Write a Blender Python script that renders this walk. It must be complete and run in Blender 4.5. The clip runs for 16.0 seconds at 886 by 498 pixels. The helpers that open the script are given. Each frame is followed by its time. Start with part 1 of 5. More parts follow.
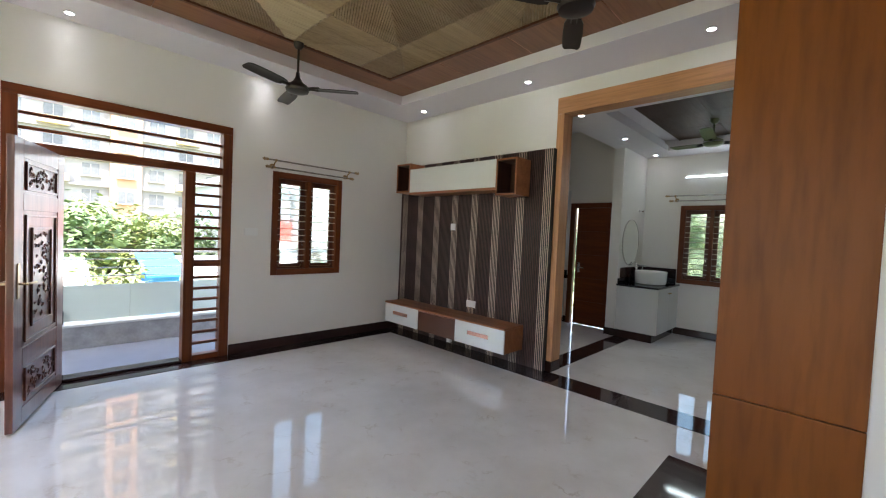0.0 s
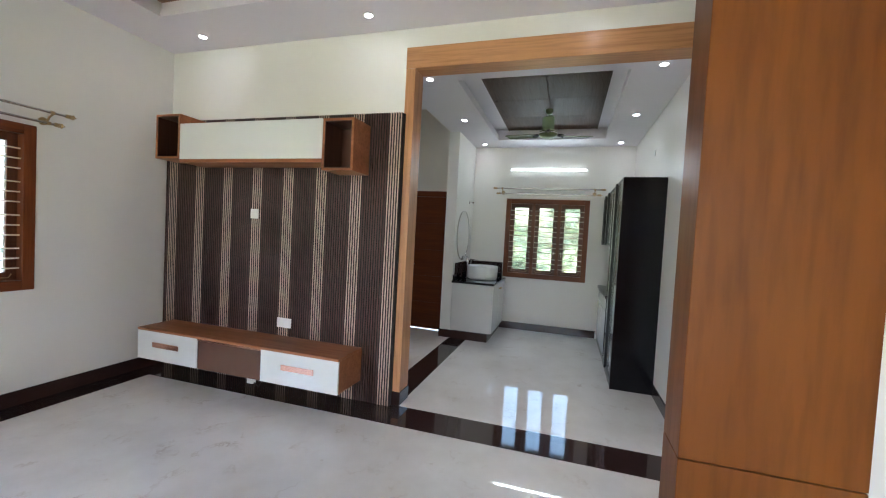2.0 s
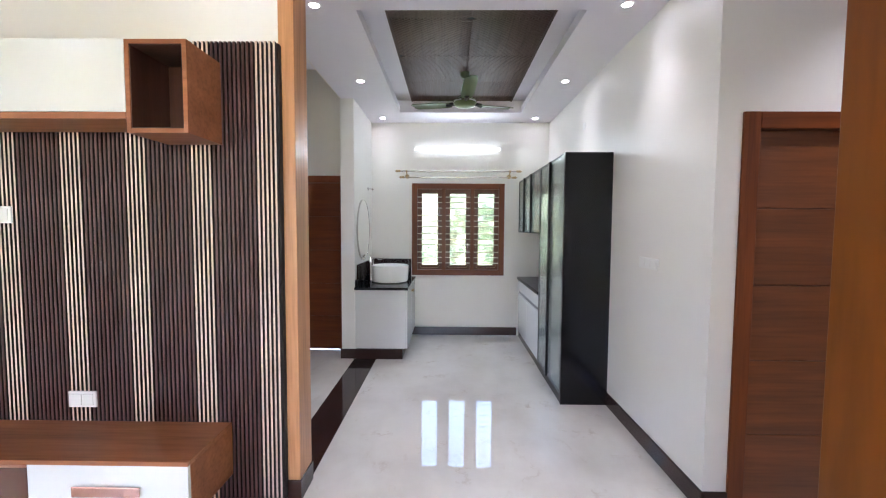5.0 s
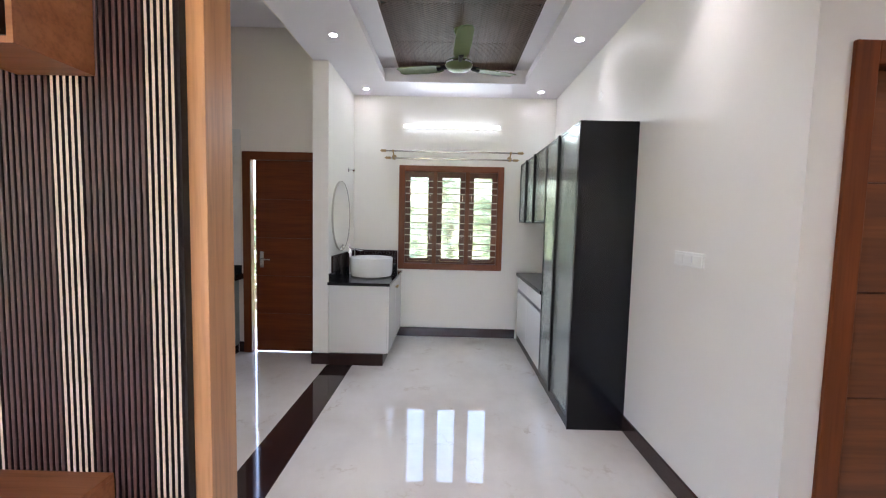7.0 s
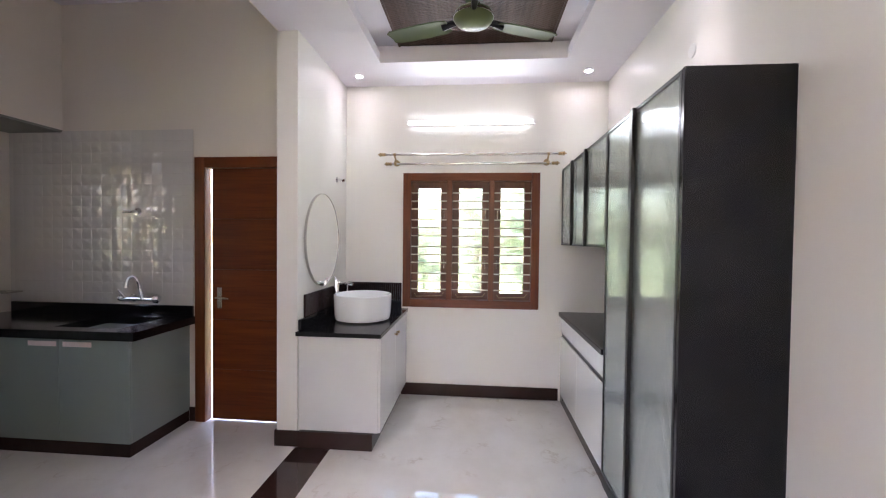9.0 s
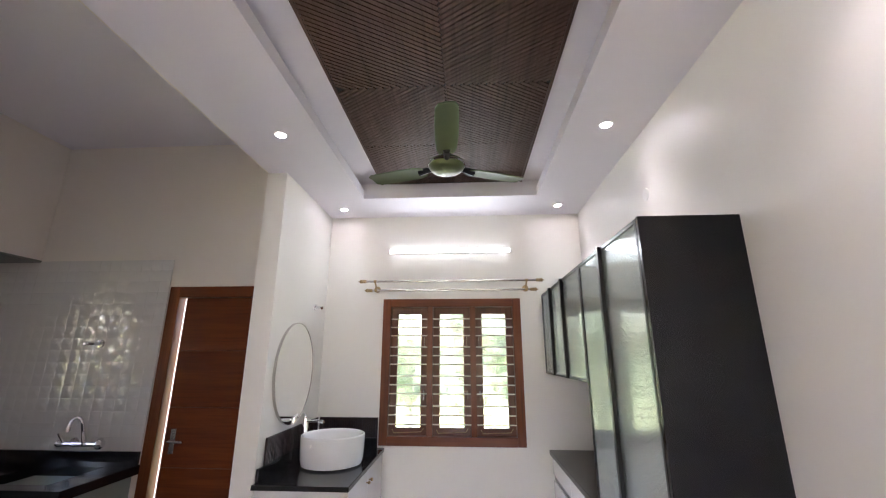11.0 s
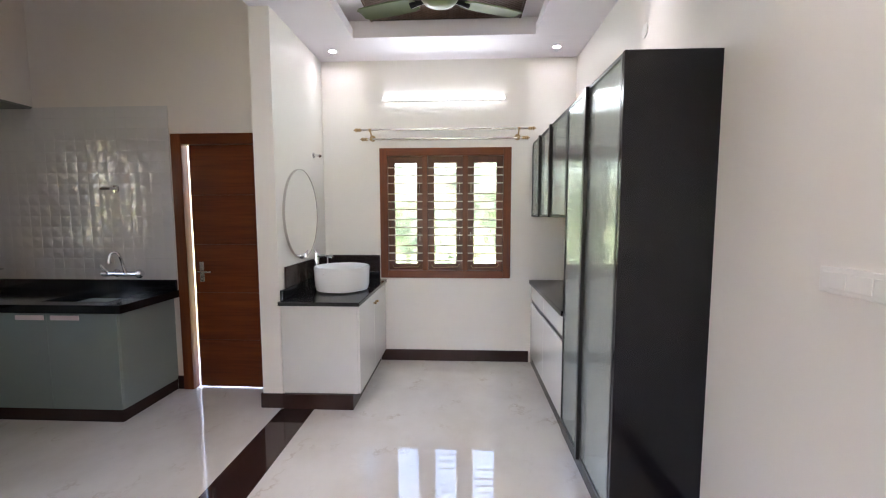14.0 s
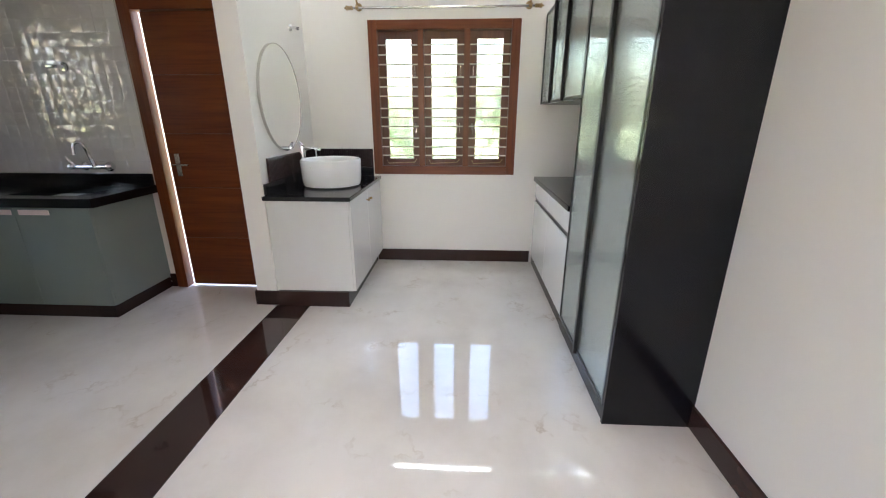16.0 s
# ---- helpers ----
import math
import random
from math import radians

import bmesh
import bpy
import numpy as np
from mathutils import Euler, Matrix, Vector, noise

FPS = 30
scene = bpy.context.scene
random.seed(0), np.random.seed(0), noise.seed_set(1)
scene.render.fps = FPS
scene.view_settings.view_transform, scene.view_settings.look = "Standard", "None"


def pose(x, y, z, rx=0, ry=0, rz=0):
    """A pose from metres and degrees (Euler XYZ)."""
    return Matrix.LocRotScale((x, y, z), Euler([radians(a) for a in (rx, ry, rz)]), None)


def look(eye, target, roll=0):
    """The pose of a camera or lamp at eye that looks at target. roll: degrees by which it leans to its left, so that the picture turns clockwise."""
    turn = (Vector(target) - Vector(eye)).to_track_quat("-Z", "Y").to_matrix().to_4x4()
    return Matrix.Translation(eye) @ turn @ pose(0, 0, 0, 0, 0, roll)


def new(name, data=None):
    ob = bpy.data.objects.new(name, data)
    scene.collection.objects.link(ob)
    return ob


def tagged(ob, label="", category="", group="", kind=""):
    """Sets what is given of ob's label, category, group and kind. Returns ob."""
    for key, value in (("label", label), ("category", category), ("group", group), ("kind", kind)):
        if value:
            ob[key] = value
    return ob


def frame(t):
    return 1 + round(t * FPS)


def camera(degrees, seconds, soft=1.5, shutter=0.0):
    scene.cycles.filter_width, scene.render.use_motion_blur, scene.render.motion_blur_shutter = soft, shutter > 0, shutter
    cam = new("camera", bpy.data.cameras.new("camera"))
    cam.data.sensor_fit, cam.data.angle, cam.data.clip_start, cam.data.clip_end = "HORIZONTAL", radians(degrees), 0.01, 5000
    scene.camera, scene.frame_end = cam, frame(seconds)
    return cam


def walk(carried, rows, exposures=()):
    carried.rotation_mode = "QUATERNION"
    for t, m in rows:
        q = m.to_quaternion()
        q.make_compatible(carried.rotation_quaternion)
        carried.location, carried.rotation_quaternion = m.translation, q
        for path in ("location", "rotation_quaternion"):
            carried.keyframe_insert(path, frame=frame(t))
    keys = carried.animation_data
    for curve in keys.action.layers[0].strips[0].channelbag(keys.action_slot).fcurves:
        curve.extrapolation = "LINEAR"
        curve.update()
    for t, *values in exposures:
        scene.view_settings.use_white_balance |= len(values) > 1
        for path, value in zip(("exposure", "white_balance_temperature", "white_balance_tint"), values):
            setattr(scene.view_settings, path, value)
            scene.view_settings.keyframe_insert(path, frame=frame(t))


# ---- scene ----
cam = camera(95.7, 16.0, 1.15)
PATH = [
    (0, (0.423, 0.381, 1.473), (1.846, 1.784, 1.403), 2.6),
    (0.5, (0.566, 0.596, 1.477), (2.185, 1.768, 1.406), 2.7),
    (1, (0.743, 0.816, 1.469), (2.482, 1.802, 1.395), 2.9),
    (1.5, (1.034, 1.021, 1.488), (2.861, 1.83, 1.405), 3.1),
    (2, (1.3, 1.294, 1.489), (3.211, 1.882, 1.416), 3.1),
    (2.5, (1.541, 1.485, 1.497), (3.495, 1.907, 1.437), 2.9),
    (3, (1.837, 1.604, 1.521), (3.818, 1.875, 1.497), 2.9),
    (3.5, (2.08, 1.739, 1.55), (4.074, 1.872, 1.605), 2.5),
    (4, (2.203, 1.801, 1.58), (4.199, 1.861, 1.687), 1.7),
    (4.5, (2.254, 1.799, 1.569), (4.254, 1.826, 1.594), 0.9),
    (5, (2.293, 1.765, 1.538), (4.29, 1.792, 1.425), 0.3),
    (7.5, (3.224, 1.631, 1.466), (5.218, 1.656, 1.319), 1.5),
    (8, (3.564, 1.591, 1.477), (5.558, 1.663, 1.34), 1.2),
    (8.5, (3.88, 1.625, 1.491), (5.875, 1.729, 1.401), 0.9),
    (9, (4.098, 1.562, 1.497), (6.091, 1.734, 1.452), 0.6),
    (9.5, (4.21, 1.49, 1.517), (6.201, 1.657, 1.597), 0.5),
    (10, (4.212, 1.498, 1.572), (6.188, 1.644, 1.842), 0.2),
    (12.5, (3.933, 1.46, 1.629), (5.838, 1.561, 2.228), 0.2),
    (13, (3.932, 1.47, 1.592), (5.897, 1.559, 1.952), 0.0),
    (13.5, (3.939, 1.469, 1.536), (5.935, 1.558, 1.627), -0.1),
    (14, (3.937, 1.463, 1.482), (5.927, 1.559, 1.312), -0.1),
    (14.5, (3.942, 1.444, 1.42), (5.903, 1.556, 1.043), -0.3),
    (15, (3.975, 1.443, 1.38), (5.9, 1.548, 0.846), -0.4),
    (15.5, (4.046, 1.449, 1.365), (5.944, 1.538, 0.739), -0.3),
    (16, (4.146, 1.448, 1.355), (6.044, 1.545, 0.732), -0.0),
]
EXPOSURES = [(0.0, 2.88, 6200, 17), (0.8, 2.98, 6210, 17), (1.5, 3.37, 6060, 16), (2.5, 3.67, 6010, 16), (3.5, 3.99, 5940, 18), (5.0, 4.19, 6010, 24), (7.5, 4.17, 6270, 25), (9.0, 4.31, 6440, 31), (9.6, 4.36, 6490, 32), (12.5, 4.06, 6440, 27), (14.0, 4.32, 6510, 27), (16.0, 4.42, 6470, 22)]
walk(cam, [(t, look(eye, target, roll)) for t, eye, target, roll in PATH], EXPOSURES)

# ---- light ----
world = bpy.data.worlds.new("world")
scene.world = world
world.use_nodes = True
wn = world.node_tree
sky = wn.nodes.new("ShaderNodeTexSky")
sky.sky_type, sky.sun_disc = "NISHITA", False
sky.sun_elevation, sky.sun_rotation = radians(70), radians(203)
sky.air_density, sky.dust_density = 1.6, 3.0
wn.links.new(sky.outputs[0], wn.nodes["Background"].inputs[0])
wn.nodes["Background"].inputs[1].default_value = 0.15
sun = new("sun", bpy.data.lights.new("sun", "SUN"))
sun.data.energy, sun.data.angle, sun.data.color = 2.8, radians(0.6), (1.0, 0.95, 0.87)
sun.matrix_world = look((0, 0, 20), (2.9, 6.7, 0))

# ---- materials ----


def node_material(name):
    m = bpy.data.materials.new(name)
    m.use_nodes = True
    t = m.node_tree
    return m, t, t.nodes["Principled BSDF"], t.links


def coords(t, scale=(1, 1, 1)):
    c = t.nodes.new("ShaderNodeTexCoord")
    mp = t.nodes.new("ShaderNodeMapping")
    mp.inputs["Scale"].default_value = scale
    t.links.new(c.outputs["Object"], mp.inputs[0])
    return mp


def noise_tex(t, vec, scale, detail=4, rough=0.55):
    n = t.nodes.new("ShaderNodeTexNoise")
    n.inputs["Scale"].default_value, n.inputs["Detail"].default_value = scale, detail
    n.inputs["Roughness"].default_value = rough
    t.links.new(vec.outputs[0], n.inputs["Vector"])
    return n


def ramp(t, fac, stops):
    r = t.nodes.new("ShaderNodeValToRGB")
    while len(r.color_ramp.elements) < len(stops):
        r.color_ramp.elements.new(0.5)
    for e, (p, c) in zip(r.color_ramp.elements, stops):
        e.position, e.color = p, (*c, 1)
    t.links.new(fac, r.inputs[0])
    return r


def mix(t, kind, fac, a, b):
    n = t.nodes.new("ShaderNodeMix")
    n.data_type, n.blend_type = "RGBA", kind
    for sock, v in ((n.inputs[0], fac), (n.inputs[6], a), (n.inputs[7], b)):
        if isinstance(v, (int, float)):
            sock.default_value = v
        elif isinstance(v, tuple):
            sock.default_value = (*v, 1)
        else:
            t.links.new(v, sock)
    return n.outputs[2]


def bump(t, b, height, strength, dist=0.002):
    n = t.nodes.new("ShaderNodeBump")
    n.inputs["Strength"].default_value, n.inputs["Distance"].default_value = strength, dist
    t.links.new(height, n.inputs["Height"])
    t.links.new(n.outputs[0], b.inputs["Normal"])


def scaled(c, k):
    return tuple(min(1, v * k) for v in c)


def plain(name, colour, rough=0.5, metal=0.0, var=0.12, scale=3.0, grain=120, relief=0.1, random_amount=0.0, coat=0.0):
    """A painted or cast surface: broad stains, fine grain, uneven gloss."""
    m, t, b, links = node_material(name)
    mp = coords(t)
    big, fine = noise_tex(t, mp, scale), noise_tex(t, mp, grain, 2)
    c1 = ramp(t, big.outputs[0], [(0.3, scaled(colour, 1 - var)), (0.7, scaled(colour, 1 + var * 0.6))]).outputs[0]
    c2 = ramp(t, fine.outputs[0], [(0.3, (1 - var / 2,) * 3), (0.7, (1, 1, 1))]).outputs[0]
    out = mix(t, "MULTIPLY", 0.7, c1, c2)
    if random_amount:
        info = t.nodes.new("ShaderNodeObjectInfo")
        rr = ramp(t, info.outputs["Random"], [(0, (1 - random_amount,) * 3), (1, (1, 1, 1))]).outputs[0]
        out = mix(t, "MULTIPLY", 1.0, out, rr)
    links.new(out, b.inputs["Base Color"])
    rg = t.nodes.new("ShaderNodeMapRange")
    rg.inputs[3].default_value, rg.inputs[4].default_value = max(0.01, rough * 0.85), min(1, rough * 1.15)
    links.new(big.outputs[0], rg.inputs[0])
    links.new(rg.outputs[0], b.inputs["Roughness"])
    b.inputs["Metallic"].default_value = metal
    b.inputs["Coat Weight"].default_value = coat
    b.inputs["Coat Roughness"].default_value = 0.08
    if relief:
        bump(t, b, fine.outputs[0], relief, 0.001)
    return m


def wood(name, light, dark, axis=2, rough=0.35, grain=1.0, relief=0.08, coat=0.0, random_amount=0.0):
    """Grain drawn out along one axis, with pores and slow change of tone."""
    m, t, b, links = node_material(name)
    s = [9.0 * grain] * 3
    s[axis] = 0.7 * grain
    mp = coords(t, tuple(s))
    figure = noise_tex(t, mp, 1.3, 5, 0.6)
    s2 = [70.0 * grain] * 3
    s2[axis] = 2.5
    pores = noise_tex(t, coords(t, tuple(s2)), 1.0, 3)
    slow = noise_tex(t, coords(t), 1.1, 2)
    mid = tuple((a + c) / 2 for a, c in zip(light, dark))
    c1 = ramp(t, figure.outputs[0], [(0.3, dark), (0.5, mid), (0.68, light)]).outputs[0]
    c2 = ramp(t, pores.outputs[0], [(0.32, (0.72, 0.68, 0.66)), (0.55, (1, 1, 1))]).outputs[0]
    c3 = ramp(t, slow.outputs[0], [(0.3, (0.82, 0.82, 0.82)), (0.7, (1, 1, 1))]).outputs[0]
    out = mix(t, "MULTIPLY", 0.8, mix(t, "MULTIPLY", 0.75, c1, c2), c3)
    if random_amount:
        info = t.nodes.new("ShaderNodeObjectInfo")
        rr = ramp(t, info.outputs["Random"], [(0, (1 - random_amount,) * 3), (1, (1, 1, 1))]).outputs[0]
        out = mix(t, "MULTIPLY", 1.0, out, rr)
    links.new(out, b.inputs["Base Color"])
    rg = t.nodes.new("ShaderNodeMapRange")
    rg.inputs[3].default_value, rg.inputs[4].default_value = rough * 1.15, rough * 0.85
    links.new(pores.outputs[0], rg.inputs[0])
    links.new(rg.outputs[0], b.inputs["Roughness"])
    b.inputs["Coat Weight"].default_value = coat
    b.inputs["Coat Roughness"].default_value = 0.1
    bump(t, b, pores.outputs[0], relief, 0.001)
    return m


def polished_stone(name, base, cloud, vein, rough, vein_amount=0.5):
    """Vitrified marble: clouds, thin broken veins, specks, a mirror gloss with slight waviness."""
    m, t, b, links = node_material(name)
    mp = coords(t)
    clouds = noise_tex(t, mp, 1.6, 6, 0.62)
    warp = noise_tex(t, mp, 2.2, 5, 0.6)
    c1 = ramp(t, clouds.outputs[0], [(0.35, cloud), (0.62, base)]).outputs[0]
    absd = t.nodes.new("ShaderNodeMath")
    absd.operation = "SUBTRACT"
    links.new(warp.outputs[0], absd.inputs[0])
    absd.inputs[1].default_value = 0.5
    ab = t.nodes.new("ShaderNodeMath")
    ab.operation = "ABSOLUTE"
    links.new(absd.outputs[0], ab.inputs[0])
    line = ramp(t, ab.outputs[0], [(0.0, (1, 1, 1)), (0.02, (0, 0, 0))]).outputs[0]
    patchy = ramp(t, noise_tex(t, mp, 4.5, 3).outputs[0], [(0.5, (0, 0, 0)), (0.72, (vein_amount,) * 3)]).outputs[0]
    fac = mix(t, "MULTIPLY", 1.0, line, patchy)
    c2 = mix(t, "MIX", fac, c1, vein)
    spots = ramp(t, noise_tex(t, mp, 14, 3).outputs[0], [(0.66, (0, 0, 0)), (0.78, (0.35,) * 3)]).outputs[0]
    links.new(mix(t, "MIX", spots, c2, cloud), b.inputs["Base Color"])
    b.inputs["Roughness"].default_value = rough
    b.inputs["Specular IOR Level"].default_value = 0.72
    bump(t, b, noise_tex(t, mp, 2.4, 2).outputs[0], 0.014, 0.004)
    return m


def glass_material(name, tint=(1, 1, 1), rough=0.0):
    m, t, b, links = node_material(name)
    b.inputs["Base Color"].default_value = (*tint, 1)
    b.inputs["Transmission Weight"].default_value = 1.0
    b.inputs["Roughness"].default_value = rough
    b.inputs["IOR"].default_value = 1.45
    return m


def glowing(name, colour, strength):
    m, t, b, links = node_material(name)
    b.inputs["Emission Color"].default_value = (*colour, 1)
    b.inputs["Emission Strength"].default_value = strength
    b.inputs["Base Color"].default_value = (0.8, 0.8, 0.8, 1)
    return m


WALL = plain("wall_paint", (0.80, 0.77, 0.725), 0.4, var=0.03, scale=0.8, grain=260, relief=0.05)
KITCHEN_WALL = plain("kitchen_wall_paint", (0.79, 0.725, 0.66), 0.5, var=0.03, scale=0.8, grain=260, relief=0.05)
CEILING = plain("ceiling_paint", (0.79, 0.75, 0.80), 0.6, var=0.02, scale=0.8, grain=260, relief=0.03)
FLOOR = polished_stone("floor_marble", (0.77, 0.735, 0.69), (0.67, 0.63, 0.58), (0.46, 0.37, 0.28), 0.016, 0.6)
INLAY = polished_stone("inlay_granite", (0.030, 0.015, 0.014), (0.042, 0.022, 0.020), (0.07, 0.04, 0.035), 0.06, 0.2)
SKIRT = polished_stone("skirting_granite", (0.034, 0.017, 0.015), (0.044, 0.022, 0.019), (0.07, 0.04, 0.035), 0.11, 0.2)
SKIRT.node_tree.nodes["Principled BSDF"].inputs["Specular IOR Level"].default_value = 0.35
BLACK_GRANITE = plain("black_granite", (0.012, 0.012, 0.014), 0.12, var=0.4, scale=60, grain=500, relief=0)
TEAK = wood("teak_frame", (0.22, 0.054, 0.011), (0.12, 0.027, 0.005), 2, 0.42, coat=0.06)
TEAK_X = wood("teak_frame_x", (0.22, 0.054, 0.011), (0.12, 0.027, 0.005), 0, 0.42, coat=0.06)
TEAK_Y = wood("teak_frame_y", (0.22, 0.054, 0.011), (0.12, 0.027, 0.005), 1, 0.42, coat=0.06)
for m in (TEAK, TEAK_X, TEAK_Y):
    m.node_tree.nodes["Principled BSDF"].inputs["Specular IOR Level"].default_value = 0.32
SASH = wood("dark_sash", (0.16, 0.046, 0.014), (0.085, 0.023, 0.007), 2, 0.4)
DOOR_WOOD = wood("door_teak", (0.20, 0.044, 0.006), (0.12, 0.025, 0.004), 1, 0.42)
DOOR_WOOD.node_tree.nodes["Principled BSDF"].inputs["Specular IOR Level"].default_value = 0.3
DARK_DOOR = wood("dark_door_teak", (0.24, 0.072, 0.018), (0.14, 0.040, 0.011), 1, 0.4, coat=0.05)
CARVED_DOOR = wood("carved_rosewood", (0.27, 0.105, 0.072), (0.155, 0.055, 0.037), 2, 0.3, coat=0.25)
CLAD = wood("cladding_laminate", (0.235, 0.072, 0.009), (0.18, 0.052, 0.006), 2, 0.42, 0.3)
CLAD.node_tree.nodes["Principled BSDF"].inputs["Specular IOR Level"].default_value = 0.25
TRIM_WOOD = wood("opening_laminate", (0.66, 0.33, 0.15), (0.52, 0.24, 0.10), 2, 0.35, 0.7)
TRIM_WOOD_Y = wood("opening_laminate_y", (0.66, 0.33, 0.15), (0.52, 0.24, 0.10), 1, 0.35, 0.7)
WALNUT = wood("unit_walnut", (0.46, 0.178, 0.075), (0.31, 0.112, 0.045), 1, 0.36, 0.8)
WALNUT.node_tree.nodes["Principled BSDF"].inputs["Specular IOR Level"].default_value = 0.35
# darker copy of the walnut for insides, their shade put into the colour
WALNUT_SHADED = wood("unit_walnut_shaded", (0.12, 0.045, 0.026), (0.065, 0.024, 0.014), 2, 0.4, 0.8)
SLAT_DARK = plain("slat_dark", (0.098, 0.042, 0.037), 0.42, var=0.3, scale=5, grain=150, relief=0.03, random_amount=0.2)
SLAT_TAN = plain("slat_tan", (0.62, 0.48, 0.38), 0.42, var=0.12, scale=5, grain=150, relief=0.03, random_amount=0.1)
SLAT_BACK = plain("slat_backing", (0.016, 0.010, 0.009), 0.6, var=0.2)
WHITE_GLOSS = plain("white_gloss_laminate", (0.78, 0.78, 0.75), 0.12, var=0.02, scale=2, grain=300, relief=0.0, coat=0.3)
VANITY_WHITE = plain("vanity_laminate", (0.69, 0.675, 0.65), 0.16, var=0.03, scale=2, grain=300, relief=0.0, coat=0.3)
BAR_PAINT = plain("pale_bar_paint", (0.78, 0.71, 0.60), 0.35, var=0.08, relief=0)
# kitchen pulls: bright pinkish reflection put into a barely metallic base colour
PULL_SHEEN = plain("pull_sheen_pink", (0.92, 0.77, 0.75), 0.35, 0.1, var=0.05, relief=0)
COPPER = plain("rose_gold", (0.86, 0.47, 0.36), 0.22, 1.0, var=0.08, scale=6, grain=200, relief=0)
CHROME = plain("chrome", (0.82, 0.82, 0.83), 0.08, 1.0, var=0.03, grain=200, relief=0)
STEEL = plain("steel_rod", (0.62, 0.60, 0.57), 0.22, 1.0, var=0.08, grain=200, relief=0)
BRASS = plain("antique_brass", (0.42, 0.29, 0.15), 0.3, 1.0, var=0.2, scale=20, grain=200, relief=0)
PLASTIC = plain("white_plastic", (0.83, 0.82, 0.79), 0.3, var=0.02, grain=300, relief=0)
CERAMIC = plain("white_ceramic", (0.84, 0.84, 0.83), 0.06, var=0.01, grain=300, relief=0, coat=0.5)
BLACK_LAM = plain("black_cabinet_laminate", (0.0055, 0.005, 0.007), 0.17, var=0.15, scale=2, grain=250, relief=0.05)
BLACK_LAM.node_tree.nodes["Principled BSDF"].inputs["Specular IOR Level"].default_value = 0.32
BLACK_METAL = plain("black_aluminium", (0.012, 0.012, 0.013), 0.32, 0.4, var=0.2, grain=250, relief=0)
GREEN_LAM = plain("sage_green_laminate", (0.28, 0.335, 0.31), 0.3, var=0.04, scale=1.5, grain=250, relief=0.02)
FAN_OLIVE = plain("olive_fan_paint", (0.085, 0.105, 0.035), 0.3, 0.0, var=0.12, scale=5, grain=250, relief=0)
FAN_BLADE = plain("olive_blade_paint", (0.09, 0.115, 0.042), 0.55, 0.0, var=0.12, scale=5, grain=250, relief=0)
FAN_BROWN = plain("dark_brown_fan_paint", (0.035, 0.026, 0.024), 0.3, 0.3, var=0.15, scale=5, grain=250, relief=0)
CEIL_DARK = wood("ceiling_louvre_wood", (0.125, 0.073, 0.053), (0.075, 0.043, 0.032), 0, 0.5, 0.8)
CEIL_DARK.node_tree.nodes["Principled BSDF"].inputs["Specular IOR Level"].default_value = 0.25
CEIL_GROOVE = plain("ceiling_groove", (0.012, 0.009, 0.008), 0.7, var=0.2)
CEIL_BORDER = wood("ceiling_border_wood", (0.34, 0.15, 0.072), (0.25, 0.10, 0.048), 0, 0.3, 0.6)
CEIL_CARVED = wood("ceiling_carved_panel", (0.44, 0.32, 0.19), (0.34, 0.24, 0.13), 0, 0.45, 0.6)
# pale green glass, tinted deeper to dim the bright outdoors and haze it
WINDOW_GLASS = glass_material("window_glass", (0.60, 0.69, 0.68), 0.085)
CLEAR_GLASS = glass_material("clear_window_glass")
BROWN_GLASS = plain("bronze_back_painted_glass", (0.12, 0.052, 0.032), 0.03, var=0.05, relief=0, coat=1.0)
MIRROR = plain("mirror", (0.88, 0.9, 0.89), 0.01, 1.0, var=0.0, relief=0)
LAMP_FACE = glowing("downlight_glow", (0.95, 0.98, 1.0), 7)
TUBE_GLOW = glowing("tube_glow", (0.86, 0.98, 0.97), 0.55)

# ---- building helpers ----


def mesh_from(bm, name):
    me = bpy.data.meshes.new(name)
    bmesh.ops.recalc_face_normals(bm, faces=bm.faces)
    bm.to_mesh(me)
    bm.free()
    return me


def thing(name, label="", category="", group="", kind="", at=(0, 0, 0)):
    ob = new(name)
    ob.location = at
    ob.empty_display_size = 0.1
    return tagged(ob, label, category, group, kind)


def part(name, bm, material, parent=None, label="", smooth=False):
    me = mesh_from(bm, name)
    me.materials.append(material)
    if smooth:
        for p in me.polygons:
            p.use_smooth = True
        me.set_sharp_from_angle(angle=radians(40))
    ob = new(name, me)
    if parent is not None:
        ob.parent = parent
        base = parent
        off = Vector()
        while base is not None:
            off += base.location
            base = base.parent
        ob.location = -off
    if label:
        ob["label"] = label
    return ob


def solid(name, bm, material, label, category, kind="", group="", smooth=False):
    return tagged(part(name, bm, material, None, "", smooth), label, category, group, kind)


def add_box(bm, x0, x1, y0, y1, z0, z1, bevel=0.0):
    vs = [bm.verts.new((x, y, z)) for x in (x0, x1) for y in (y0, y1) for z in (z0, z1)]
    fs = [bm.faces.new([vs[i] for i in q]) for q in ((0, 1, 3, 2), (4, 6, 7, 5), (0, 4, 5, 1), (2, 3, 7, 6), (0, 2, 6, 4), (1, 5, 7, 3))]
    if bevel:
        es = list({e for f in fs for e in f.edges})
        bmesh.ops.bevel(bm, geom=es, offset=bevel, segments=2, affect="EDGES", profile=0.5)
    return bm


def box(x0, x1, y0, y1, z0, z1, bevel=0.0):
    return add_box(bmesh.new(), x0, x1, y0, y1, z0, z1, bevel)


